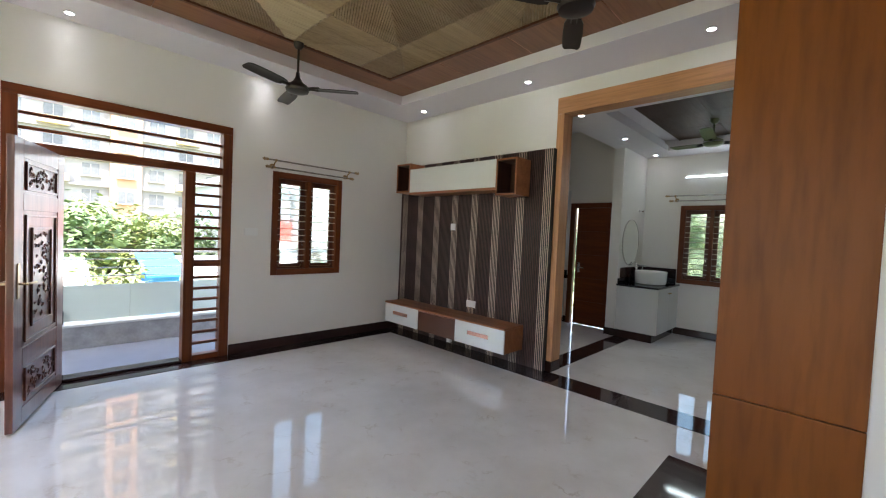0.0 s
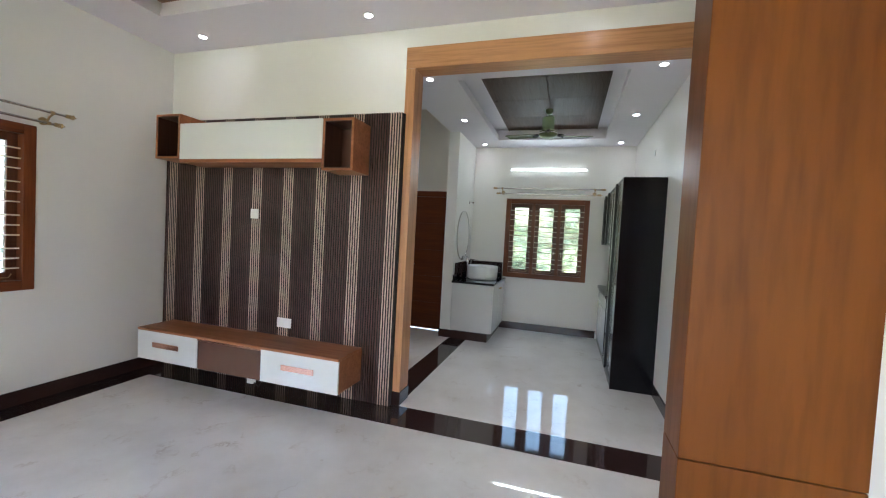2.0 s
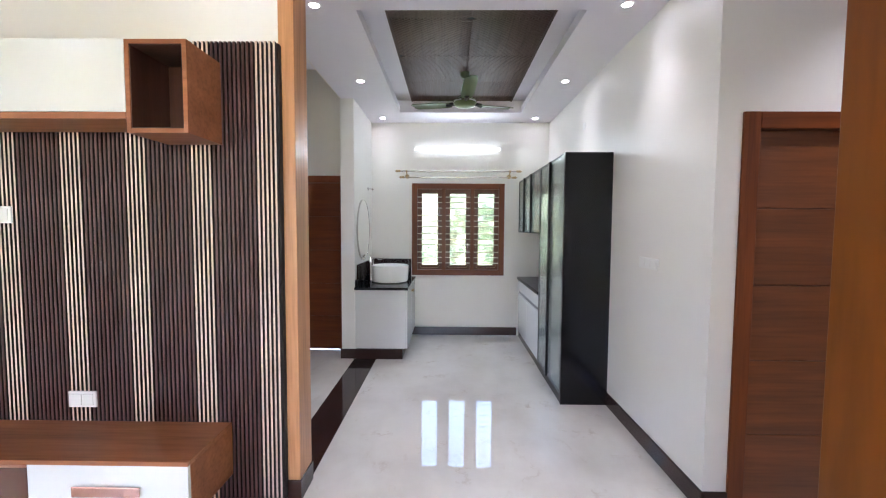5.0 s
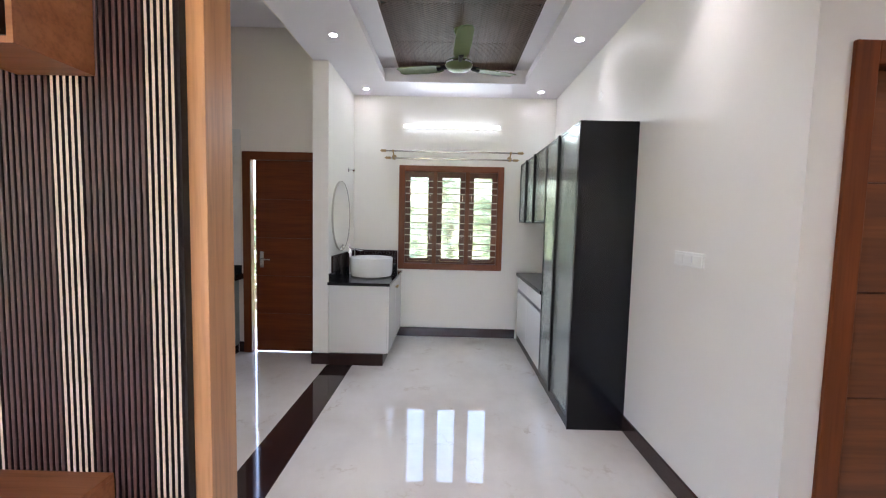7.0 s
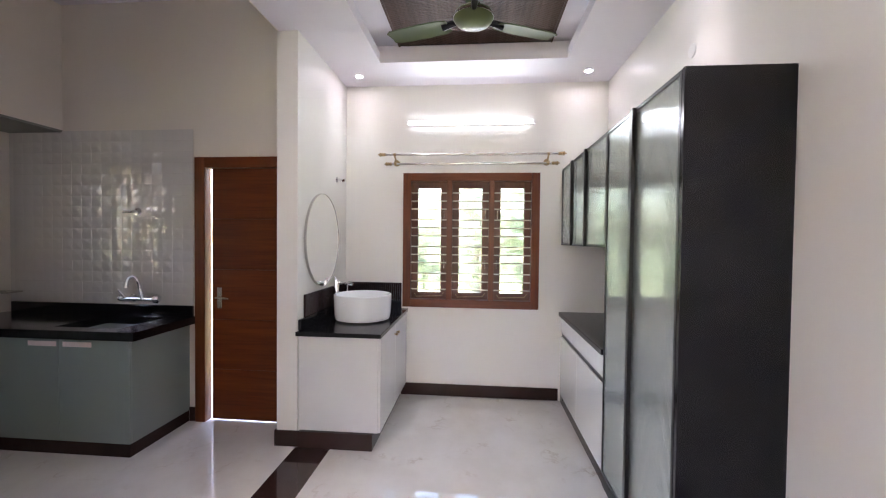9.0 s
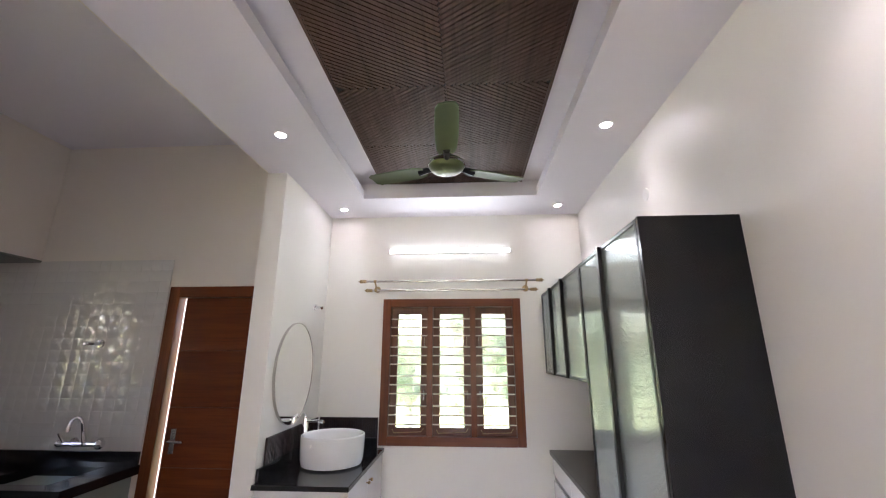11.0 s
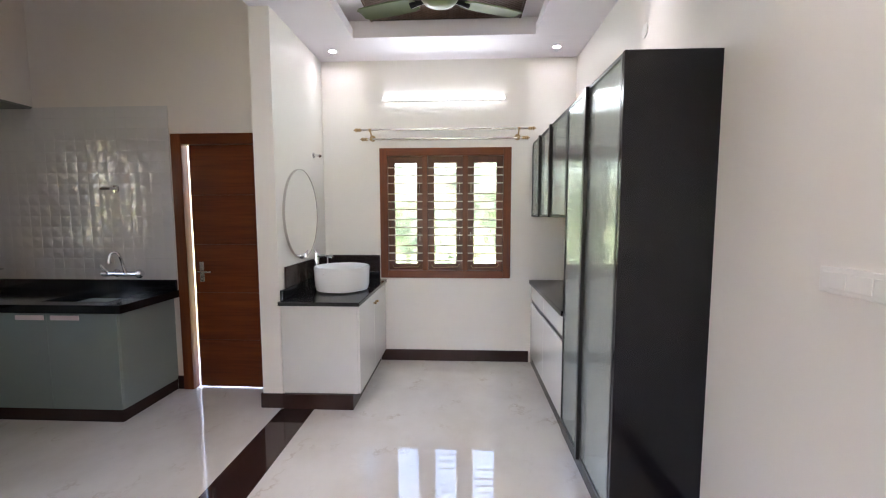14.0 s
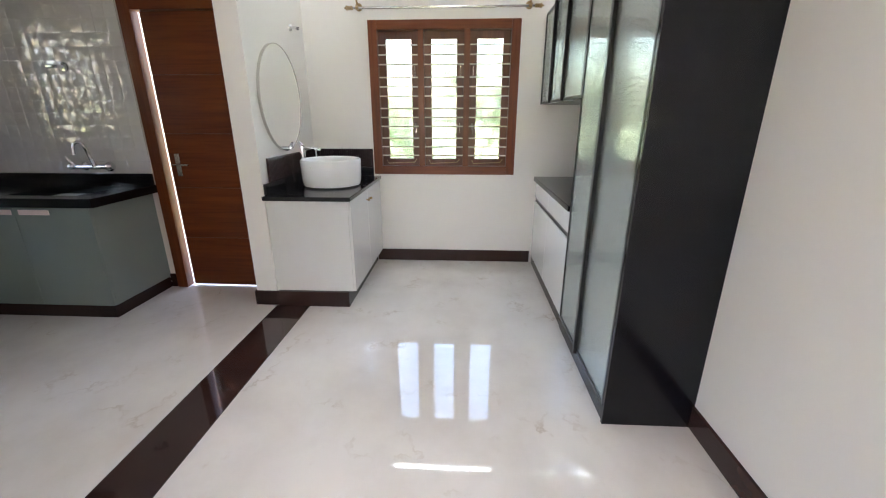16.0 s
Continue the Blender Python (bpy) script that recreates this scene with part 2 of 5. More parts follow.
def add_tube(bm, points, radius, seg=10, caps=True):
    """A round bar along points; radius one number or one per point."""
    pts = [Vector(p) for p in points]
    rings = []
    up = Vector((0.02, 0.03, 1)).normalized()
    for i, p in enumerate(pts):
        d = (pts[min(i + 1, len(pts) - 1)] - pts[max(i - 1, 0)]).normalized()
        a = d.cross(up)
        if a.length < 0.08:
            a = d.cross(Vector((0, 1, 0)))
        a.normalize()
        b = d.cross(a)
        r = radius[i] if isinstance(radius, (list, tuple)) else radius
        rings.append([bm.verts.new(p + r * (math.cos(k * 2 * math.pi / seg) * a + math.sin(k * 2 * math.pi / seg) * b)) for k in range(seg)])
    for r0, r1 in zip(rings, rings[1:]):
        for k in range(seg):
            bm.faces.new((r0[k], r0[(k + 1) % seg], r1[(k + 1) % seg], r1[k]))
    if caps:
        bm.faces.new(rings[0][::-1])
        bm.faces.new(rings[-1])
    return bm


def tube(points, radius, seg=10):
    return add_tube(bmesh.new(), points, radius, seg)


def add_lathe(bm, profile, centre, seg=24, axis="z", sx=1.0, sy=1.0):
    """Turns (radius, height) pairs round an axis through centre."""
    c = Vector(centre)
    rings = []
    for r, h in profile:
        ring = []
        for k in range(seg):
            a = 2 * math.pi * k / seg
            u, v = r * math.cos(a) * sx, r * math.sin(a) * sy
            ring.append(bm.verts.new(c + Vector({"z": (u, v, h), "y": (u, h, v), "x": (h, u, v)}[axis])))
        rings.append(ring)
    for r0, r1 in zip(rings, rings[1:]):
        for k in range(seg):
            bm.faces.new((r0[k], r0[(k + 1) % seg], r1[(k + 1) % seg], r1[k]))
    if profile[0][0] <= 0.0011:
        for ring in (rings[0], rings[-1]):
            bm.faces.new(ring)
    else:
        for k in range(seg):
            bm.faces.new((rings[-1][k], rings[-1][(k + 1) % seg], rings[0][(k + 1) % seg], rings[0][k]))
    return bm


def lathe(profile, centre, seg=24, axis="z", sx=1.0, sy=1.0):
    return add_lathe(bmesh.new(), profile, centre, seg, axis, sx, sy)


def wall_mesh(axis, c0, c1, u0, u1, z0, z1, holes=()):
    """A wall between c0 and c1 across its axis, from u0 to u1 along it, with openings (u0, u1, z0, z1) through it."""
    us = sorted({u0, u1, *[v for h in holes for v in h[:2]]})
    zs = sorted({z0, z1, *[v for h in holes for v in h[2:]]})
    bm = bmesh.new()

    def full(i, j):
        if not (0 <= i < len(us) - 1 and 0 <= j < len(zs) - 1):
            return False
        u, z = (us[i] + us[i + 1]) / 2, (zs[j] + zs[j + 1]) / 2
        return not any(h[0] < u < h[1] and h[2] < z < h[3] for h in holes)

    def v(c, u, z):
        return bm.verts.new((c, u, z) if axis == "x" else (u, c, z))

    for i in range(len(us) - 1):
        for j in range(len(zs) - 1):
            if not full(i, j):
                continue
            a, b, p, q = us[i], us[i + 1], zs[j], zs[j + 1]
            for c in (c0, c1):
                bm.faces.new([v(c, a, p), v(c, b, p), v(c, b, q), v(c, a, q)])
            for di, dj, s in ((-1, 0, (a, a, p, q)), (1, 0, (b, b, p, q)), (0, -1, (a, b, p, p)), (0, 1, (a, b, q, q))):
                if not full(i + di, j + dj):
                    s0, s1, t0, t1 = s
                    ring = [(c0, s0, t0), (c1, s0, t0), (c1, s1, t1), (c0, s1, t1)]
                    bm.faces.new([v(*r) for r in ring])
    bmesh.ops.remove_doubles(bm, verts=bm.verts, dist=1e-5)
    return bm


def structure(name, bm, material, label, category):
    return solid(name, bm, material, label, category, "structure")


# ---- the place: plan in metres ----
TV_X, TRIM_X, POST_X, OPEN_X1 = 4.45, 4.40, 4.446, 4.632
FAR_X, RIGHT_Y, VAN_Y = 7.905, 0.388, 2.838
BALC_Y, HALL_Z, DIN_Z, KIT_Z = 5.25, 3.185, 2.96, 3.39
KIT_X, KIT_Y = 7.15, 5.48
HX0, HY0 = -0.9, -1.8
W1 = (2.404, 3.342, 0.89, 2.148)
W2 = (0.99, 2.277, 0.853, 2.132)
MD = (0.21, 1.95, 0.0, 2.558)
BD = (2.995, 3.83, 0.0, 2.14)
# unseen opening in the west wall, added and sized to brighten the hall
W_FILL = (-0.8, 4.9, 0.35, 2.8)
KW = (5.3, 6.25, 1.05, 2.25)

# floors and walls
structure("floor", box(HX0, 8.1, HY0, 5.25, -0.15, 0), FLOOR, "glossy cream vitrified marble floor with faint veins", "floor")
structure("floor_kitchen", box(4.57, 7.3, 5.25, 5.6, -0.15, 0), FLOOR, "glossy cream vitrified marble floor of the kitchen", "floor")
structure("wall_balcony", wall_mesh("y", BALC_Y, BALC_Y + 0.22, HX0 - 0.2, TV_X, 0, 3.7, [W1, MD]), WALL, "cream painted wall with a door and a window", "wall")
structure("wall_television", wall_mesh("x", TV_X, OPEN_X1, 2.60, 5.47, 0, 3.7), WALL, "cream painted wall behind the television unit", "wall")
structure("wall_above_opening", box(TV_X, OPEN_X1, RIGHT_Y, 2.60, 2.95, 3.7), WALL, "cream painted wall above the dining opening", "wall")
structure("wall_right", wall_mesh("y", 0.19, RIGHT_Y, TRIM_X, 8.1, 0, 3.7), WALL, "glossy cream painted wall of the dining area", "wall")
structure("wall_room_door", wall_mesh("x", TRIM_X + 0.002, TRIM_X + 0.2, HY0 - 0.2, 0.19, 0, 3.7, [(-0.69, 0.1895, 0, 2.13)]), WALL, "cream painted wall with a teak door", "wall")
structure("wall_far", wall_mesh("x", FAR_X, FAR_X + 0.2, RIGHT_Y, 3.1, 0, 3.7, [W2]), WALL, "cream painted dining wall with a window", "wall")
structure("wall_vanity", box(6.85, FAR_X, VAN_Y, 2.99, 0, 3.38), WALL, "cream painted stub wall beside the wash basin", "wall")
structure("wall_kitchen_back", wall_mesh("x", KIT_X, KIT_X + 0.2, 2.99, KIT_Y + 0.2, 0, 3.7, [BD]), KITCHEN_WALL, "cream painted kitchen wall with a back door", "wall")
structure("wall_kitchen_side", wall_mesh("y", KIT_Y, KIT_Y + 0.2, OPEN_X1, KIT_X, 0, 3.7, [KW]), KITCHEN_WALL, "cream painted kitchen wall with a window", "wall")
structure("wall_pillar", box(3.06, 3.26, HY0, 0.26, 0, 3.7), WALL, "cream painted wall that ends in a wood-clad jamb", "wall")
structure("wall_hall_west", wall_mesh("x", HX0 - 0.2, HX0, HY0 - 0.2, BALC_Y, 0, 3.7, [W_FILL]), WALL, "cream painted hall wall", "wall")
structure("wall_back_room", box(6.3, 6.5, HY0 - 0.2, 0.19, 0, 3.7), WALL, "plain wall of the room behind the door", "wall")
structure("wall_back_room_side", box(TRIM_X + 0.2, 6.3, HY0 - 0.2, HY0, 0, 3.7), WALL, "plain wall of the room behind the door", "wall")
structure("wall_hall_south", box(HX0, TRIM_X, HY0 - 0.2, HY0, 0, 3.7), WALL, "cream painted hall wall", "wall")

# ceilings: hall soffit with tray, dining soffit with tray, kitchen slab
HT = (0.1, 3.85, 0.95, 4.67)


def soffit(x0, x1, y0, y1, tray, z, lip, top, e=0.07):
    bm = bmesh.new()
    a, b, c, d = tray
    for r in ((x0, x1, y0, c), (x0, x1, d, y1), (x0, a, c, d), (b, x1, c, d)):
        add_box(bm, *r, z, z + lip)
    for r in ((x0, x1, y0, c - e), (x0, x1, d + e, y1), (x0, a - e, c - e, d + e), (b + e, x1, c - e, d + e)):
        add_box(bm, *r, z + lip + 0.0005, top)
    add_box(bm, x0, x1, y0, y1, top + 0.0005, top + 0.08)
    return bm


structure("ceiling_hall", soffit(HX0, TV_X, HY0, BALC_Y, HT, HALL_Z, 0.05, 3.36, 0.04), CEILING, "white plaster tray ceiling of the hall", "ceiling")
DT = (5.02, 7.40, 0.865, 2.385)
structure("ceiling_dining", soffit(OPEN_X1, FAR_X, RIGHT_Y, 2.98, DT, DIN_Z, 0.08, 3.13), CEILING, "white plaster tray ceiling of the dining area", "ceiling")
structure("ceiling_kitchen", box(OPEN_X1, KIT_X, 2.985, KIT_Y, KIT_Z, 3.5), CEILING, "white painted kitchen ceiling", "ceiling")
structure("beam_kitchen", box(OPEN_X1, 6.85, 2.981, 2.99, DIN_Z + 0.001, KIT_Z - 0.001), KITCHEN_WALL, "plaster face above the kitchen opening", "beam")
structure("roof_slab", box(HX0 - 0.2, 8.3, HY0 - 0.2, 5.75, 3.71, 3.9), CEILING, "concrete roof slab", "roof")
# unseen slab, its depth chosen for how much skylight reaches the hall
structure("roof_balcony", box(HX0 - 0.2, 4.6, 5.76, 6.02, 3.0, 3.2), WALL, "unseen balcony roof slab cut short to admit skylight", "roof")

# inlaid floor bands and skirting
structure("floor_band_television", box(4.11, 4.437, RIGHT_Y, 5.024, 0, 0.004), INLAY, "dark brown granite floor inlay", "floor inlay")
structure("floor_band_balcony", box(HX0, 4.437, 5.028, BALC_Y, 0, 0.004), INLAY, "dark brown granite floor inlay", "floor inlay")
structure("floor_band_dining", box(4.439, 6.835, 2.592, 2.845, 0, 0.004), INLAY, "dark brown granite floor inlay", "floor inlay")
pb = box(2.56, 3.545, 0.835, 1.147, 0, 0.004)
add_box(pb, 3.285, 3.545, -1.0, 0.8349, 0, 0.004)
structure("floor_band_pillar", pb, INLAY, "dark brown granite floor inlay round the wood-clad jamb", "floor inlay")


def skirting(name, x0, x1, y0, y1):
    structure(name, box(x0, x1, y0, y1, 0.0045, 0.118, 0.003), SKIRT, "polished dark brown granite skirting", "skirting")


skirting("baseboard_balcony_a", 1.954, TV_X, BALC_Y - 0.014, BALC_Y)
skirting("baseboard_balcony_b", HX0, 0.208, BALC_Y - 0.014, BALC_Y)
skirting("baseboard_right", TRIM_X - 0.012, 5.70, RIGHT_Y, RIGHT_Y + 0.014)
skirting("baseboard_right_end", TRIM_X - 0.014, TRIM_X, 0.262, RIGHT_Y)
skirting("baseboard_far", FAR_X - 0.014, FAR_X, 0.80, 2.285)
skirting("baseboard_stub", 6.836, 6.85, 2.826, 3.004)
skirting("baseboard_stub_side", 6.85, KIT_X, 2.99, 3.004)
skirting("baseboard_kitchen", KIT_X - 0.014, KIT_X, 3.832, 3.88)
skirting("baseboard_pillar_wall", 3.046, 3.06, HY0, 0.235)

# wood-clad opening between hall and dining
opening = thing("opening_trim", "honey brown wood laminate lining round the dining opening", "door trim", kind="structure", at=(4.5, 1.5, 0))
part("post", box(POST_X, OPEN_X1 + 0.002, 2.584, 2.668, 0.0, 2.856, 0.003), TRIM_WOOD, opening)
part("header", box(POST_X - 0.001, OPEN_X1 + 0.003, RIGHT_Y + 0.002, 2.669, 2.857, 3.03, 0.003), TRIM_WOOD_Y, opening)
part("post_base", box(POST_X - 0.010, OPEN_X1 + 0.006, 2.576, 2.672, 0.004, 0.118, 0.003), SKIRT, opening, "dark granite foot of the post")

jamb = thing("jamb_cladding", "orange brown wood laminate cladding on a wall end", "wall cladding", kind="structure", at=(3.2, 0.5, 0))
part("upper_panel", box(3.04, 3.28, 0.245, 0.832, 0.674, HALL_Z, 0.003), CLAD, jamb)
part("lower_panel", box(3.04, 3.28, 0.245, 0.832, 0.0, 0.669, 0.003), CLAD, jamb)

# television panel of slats
panel = thing("slat_panel", "dark brown and tan vertical slat wall panel", "wall panel", at=(4.42, 3.95, 0))
part("backing", box(4.408, 4.4495, 2.651, 5.249, 0.004, 2.478), SLAT_BACK, panel)
slat_dark = mesh_from(box(-0.009, 0.009, -0.0074, 0.0074, 0.004, 2.482, 0.004), "slat")
slat_tan = mesh_from(box(-0.009, 0.009, -0.0056, 0.0056, 0.004, 2.482, 0.001), "slat")
for me, face in ((slat_dark, SLAT_DARK), (slat_tan, SLAT_TAN)):
    # coloured front; sides take the backing colour to paint the gaps' shade
    me.materials.append(face)
    me.materials.append(SLAT_BACK)
    for poly in me.polygons:
        poly.material_index = 0 if poly.normal.x < -0.5 else 1
PITCH = 0.0231
for i in range(int((5.247 - 2.656) / PITCH)):
    s = new("slat", slat_tan if i % 15 < 5 else slat_dark)
    s.parent = panel
    s.location = Vector((4.3995, 2.6665 + i * PITCH, 0)) - panel.location

# floating television unit
unit = thing("television_unit", "floating walnut television unit with white drawers and a bronze glass flap", "tv unit", at=(4.2, 4.0, 0.186))
Y0, Y1, UF, UB, UZ0, UZ1 = 2.93, 5.068, 4.02, 4.3895, 0.186, 0.474
part("top_board", box(UF, UB, Y0, Y1, UZ1 - 0.022, UZ1, 0.002), WALNUT, unit)
part("bottom_board", box(UF + 0.022, UB, Y0, Y1, UZ0, UZ0 + 0.018, 0.002), WALNUT, unit)
for a, b in ((Y0, Y0 + 0.018), (3.66, 3.678), (4.342, 4.36), (Y1 - 0.018, Y1)):
    part("side_board", box(UF + 0.022, UB, a, b, UZ0 + 0.0185, UZ1 - 0.0225), WALNUT, unit)
part("back_board", box(UB - 0.016, UB - 0.0005, Y0 + 0.019, Y1 - 0.019, UZ0 + 0.019, UZ1 - 0.023), WALNUT_SHADED, unit)


def handle(parent, axis, x, y, z, length, h=0.028, label="rose gold pull handle", mat=COPPER):
    bm = bmesh.new()
    if axis == "y":
        add_box(bm, x - 0.016, x - 0.011, y - length / 2, y + length / 2, z - h / 2, z + h / 2, 0.0015)
        for s in (-1, 1):
            add_box(bm, x - 0.012, x, y + s * length * 0.38 - 0.004, y + s * length * 0.38 + 0.004, z - 0.006, z + 0.006)
    return part("handle", bm, mat, parent, label)


for a, b in ((Y0 + 0.002, 3.668), (4.352, Y1 - 0.002)):
    d = part("drawer_front", box(UF + 0.003, UF + 0.0215, a, b, UZ0 + 0.001, UZ1 - 0.0225, 0.0015), WHITE_GLOSS, unit, "white gloss drawer front")
    handle(d, "y", UF + 0.003, (a + b) / 2, 0.336, 0.31, 0.046)
flap = part("flap", box(UF + 0.006, UF + 0.0215, 3.672, 4.348, UZ0 + 0.001, UZ1 - 0.038, 0.0015), BROWN_GLASS, unit, "bronze glass flap")
part("flap_rail", box(UF + 0.001, UF + 0.0215, 3.672, 4.348, UZ1 - 0.0375, UZ1 - 0.0225, 0.001), COPPER, unit, "rose gold edge rail")
so = thing("power_outlet", "white flex outlet hanging under the television unit", "socket", at=(4.1, 3.80, UZ0))
part("plug", box(4.06, 4.10, 3.775, 3.835, 0.128, UZ0 - 0.0005, 0.004), PLASTIC, so)
part("lead", tube([(4.08, 3.78, 0.14), (4.09, 3.74, 0.10), (4.11, 3.72, 0.145), (4.12, 3.74, UZ0)], 0.004, 6), SLAT_BACK, so, "black flex")

# wall cabinet with two open boxes
CF = 4.118
wall_unit = thing("wall_cabinet", "white gloss flap cabinet with walnut underside on the slat panel", "cabinet", at=(4.26, 4.0, 2.018))
part("body", box(CF + 0.02, UB, 3.228, 4.742, 2.018, 2.372, 0.001), WALNUT, wall_unit)
part("flap", box(CF + 0.001, CF + 0.0195, 3.229, 4.741, 2.049, 2.371, 0.0015), WHITE_GLOSS, wall_unit, "white gloss flap")
part("bottom_edge", box(CF + 0.001, CF + 0.0195, 3.229, 4.741, 2.018, 2.0475, 0.001), WALNUT, wall_unit, "walnut bottom edge")


def open_box(y0, y1, z0, z1):
    t = thing("open_shelf_box", "open walnut display box fixed on the slat panel", "shelf", group="display boxes", at=(4.26, (y0 + y1) / 2, z0))
    w = 0.02
    part("side_board", box(CF, UB, y0, y0 + w, z0, z1, 0.001), WALNUT, t)
    part("side_board", box(CF, UB, y1 - w, y1, z0, z1, 0.001), WALNUT, t)
    part("top_board", box(CF + 0.001, UB, y0 + w, y1 - w, z1 - w, z1 - 0.0005), WALNUT, t)
    part("bottom_board", box(CF + 0.001, UB, y0 + w, y1 - w, z0 + 0.0005, z0 + w), WALNUT, t)
    # back and thin linings carry the shade of the recess as darker colour
    part("back_board", box(UB - 0.016, UB - 0.001, y0 + w, y1 - w, z0 + w, z1 - w), WALNUT_SHADED, t)
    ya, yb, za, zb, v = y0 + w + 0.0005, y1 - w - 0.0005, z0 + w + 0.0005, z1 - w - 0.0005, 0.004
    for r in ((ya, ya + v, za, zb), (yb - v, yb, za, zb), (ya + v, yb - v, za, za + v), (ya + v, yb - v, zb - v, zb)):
        part("lining", box(CF + 0.004, UB - 0.0165, *r), WALNUT_SHADED, t, "thin lining with the recess shade in its colour")


open_box(4.744, 5.036, 2.055, 2.462)
open_box(2.944, 3.226, 1.954, 2.369)


# ---- windows ----
def window(name, axis, c, u0, u1, z0, z1, sashes, depth_sign, label, glass=None):
    """A framed window; c is the wall face on the room side, depth_sign the way out."""
    w = thing(name, label, "window", kind="structure", at=(c, (u0 + u1) / 2, z0) if axis == "x" else ((u0 + u1) / 2, c, z0))

    def bx(ca, cb, a, b, p, q, bev=0.004):
        lo, hi = sorted((c + depth_sign * ca, c + depth_sign * cb))
        return box(lo, hi, a, b, p, q, bev) if axis == "x" else box(a, b, lo, hi, p, q, bev)

    hor = TEAK_Y if axis == "x" else TEAK_X
    fw = 0.075
    part("frame_side", bx(-0.012, 0.10, u0, u0 + fw, z0, z1), TEAK, w)
    part("frame_side", bx(-0.012, 0.10, u1 - fw, u1, z0, z1), TEAK, w)
    part("frame_top", bx(-0.011, 0.10, u0 + fw, u1 - fw, z1 - fw, z1), hor, w)
    part("frame_sill", bx(-0.016, 0.10, u0 + fw, u1 - fw, z0, z0 + fw), hor, w)
    iw = u1 - u0 - 2 * fw
    mw = 0.052
    sw = (iw - mw * (sashes - 1)) / sashes
    for i in range(sashes):
        a = u0 + fw + i * (sw + mw)
        b = a + sw
        if i:
            part("mullion", bx(-0.008, 0.10, a - mw, a, z0 + fw, z1 - fw), TEAK, w)
        sash = part("sash", bx(0.062, 0.098, a - 0.008, a + 0.062, z0 + fw - 0.008, z1 - fw + 0.008), SASH, w, "dark stained casement sash")
        part("stile", bx(0.062, 0.098, b - 0.062, b + 0.008, z0 + fw - 0.008, z1 - fw + 0.008), SASH, sash)
        part("rail", bx(0.063, 0.097, a + 0.060, b - 0.060, z1 - fw - 0.062, z1 - fw + 0.008), SASH, sash)
        part("rail", bx(0.063, 0.097, a + 0.060, b - 0.060, z0 + fw - 0.008, z0 + fw + 0.062), SASH, sash)
        pane = part("pane", bx(0.078, 0.083, a + 0.058, b - 0.058, z0 + fw + 0.058, z1 - fw - 0.058, 0), glass or WINDOW_GLASS, sash, "pale tinted glass pane" if glass is None else "clear glass pane")
        pane.visible_shadow = False
        zz0, zz1 = z0 + fw, z1 - fw
        for g in range(12):
            z = zz1 - (zz1 - zz0) * (0.098 + g // 3 * 0.2275 + g % 3 * 0.068)
            lo = (c + depth_sign * 0.03)
            pts = [(lo, a - 0.004, z), (lo, b + 0.004, z)] if axis == "x" else [(a - 0.004, lo, z), (b + 0.004, lo, z)]
            part("grille_bar", tube(pts, 0.0055, 8), BAR_PAINT, w, "pale painted steel bar")
        for zf in (0.30, 0.72):
            hz = zz0 + (zz1 - zz0) * zf
            hu = b - 0.03 if i == 0 else a + 0.03
            pp = [(0.06, hu, hz - 0.045), (0.04, hu, hz - 0.04), (0.04, hu, hz + 0.04), (0.06, hu, hz + 0.045)]
            part("pull", tube([(c + depth_sign * h, u, z) if axis == "x" else (u, c + depth_sign * h, z) for h, u, z in pp], 0.005, 6), STEEL, sash, "small steel sash pull")
        # stay hook at the foot of the sash
        q = z0 + fw + 0.03
        hook = [(0.045, a + 0.03, q + 0.03), (0.05, a + 0.05, q), (0.05, b - 0.05, q - 0.01), (0.045, b - 0.035, q + 0.02)]
        part("stay", tube([(c + depth_sign * h, u, z) if axis == "x" else (u, c + depth_sign * h, z) for h, u, z in hook], 0.004, 6), BRASS, w, "brass window stay")
    return w


window("window_2", "x", FAR_X, W2[0], W2[1], W2[2], W2[3], 3, 1, "teak window with three casements and steel grille bars")
window("window_1", "y", BALC_Y, W1[0], W1[1], W1[2], W1[3], 2, 1, "teak window with two casements and steel grille bars")
window("window_3", "y", KIT_Y, KW[0], KW[1], KW[2], KW[3], 2, 1, "teak kitchen window with steel grille bars", CLEAR_GLASS)


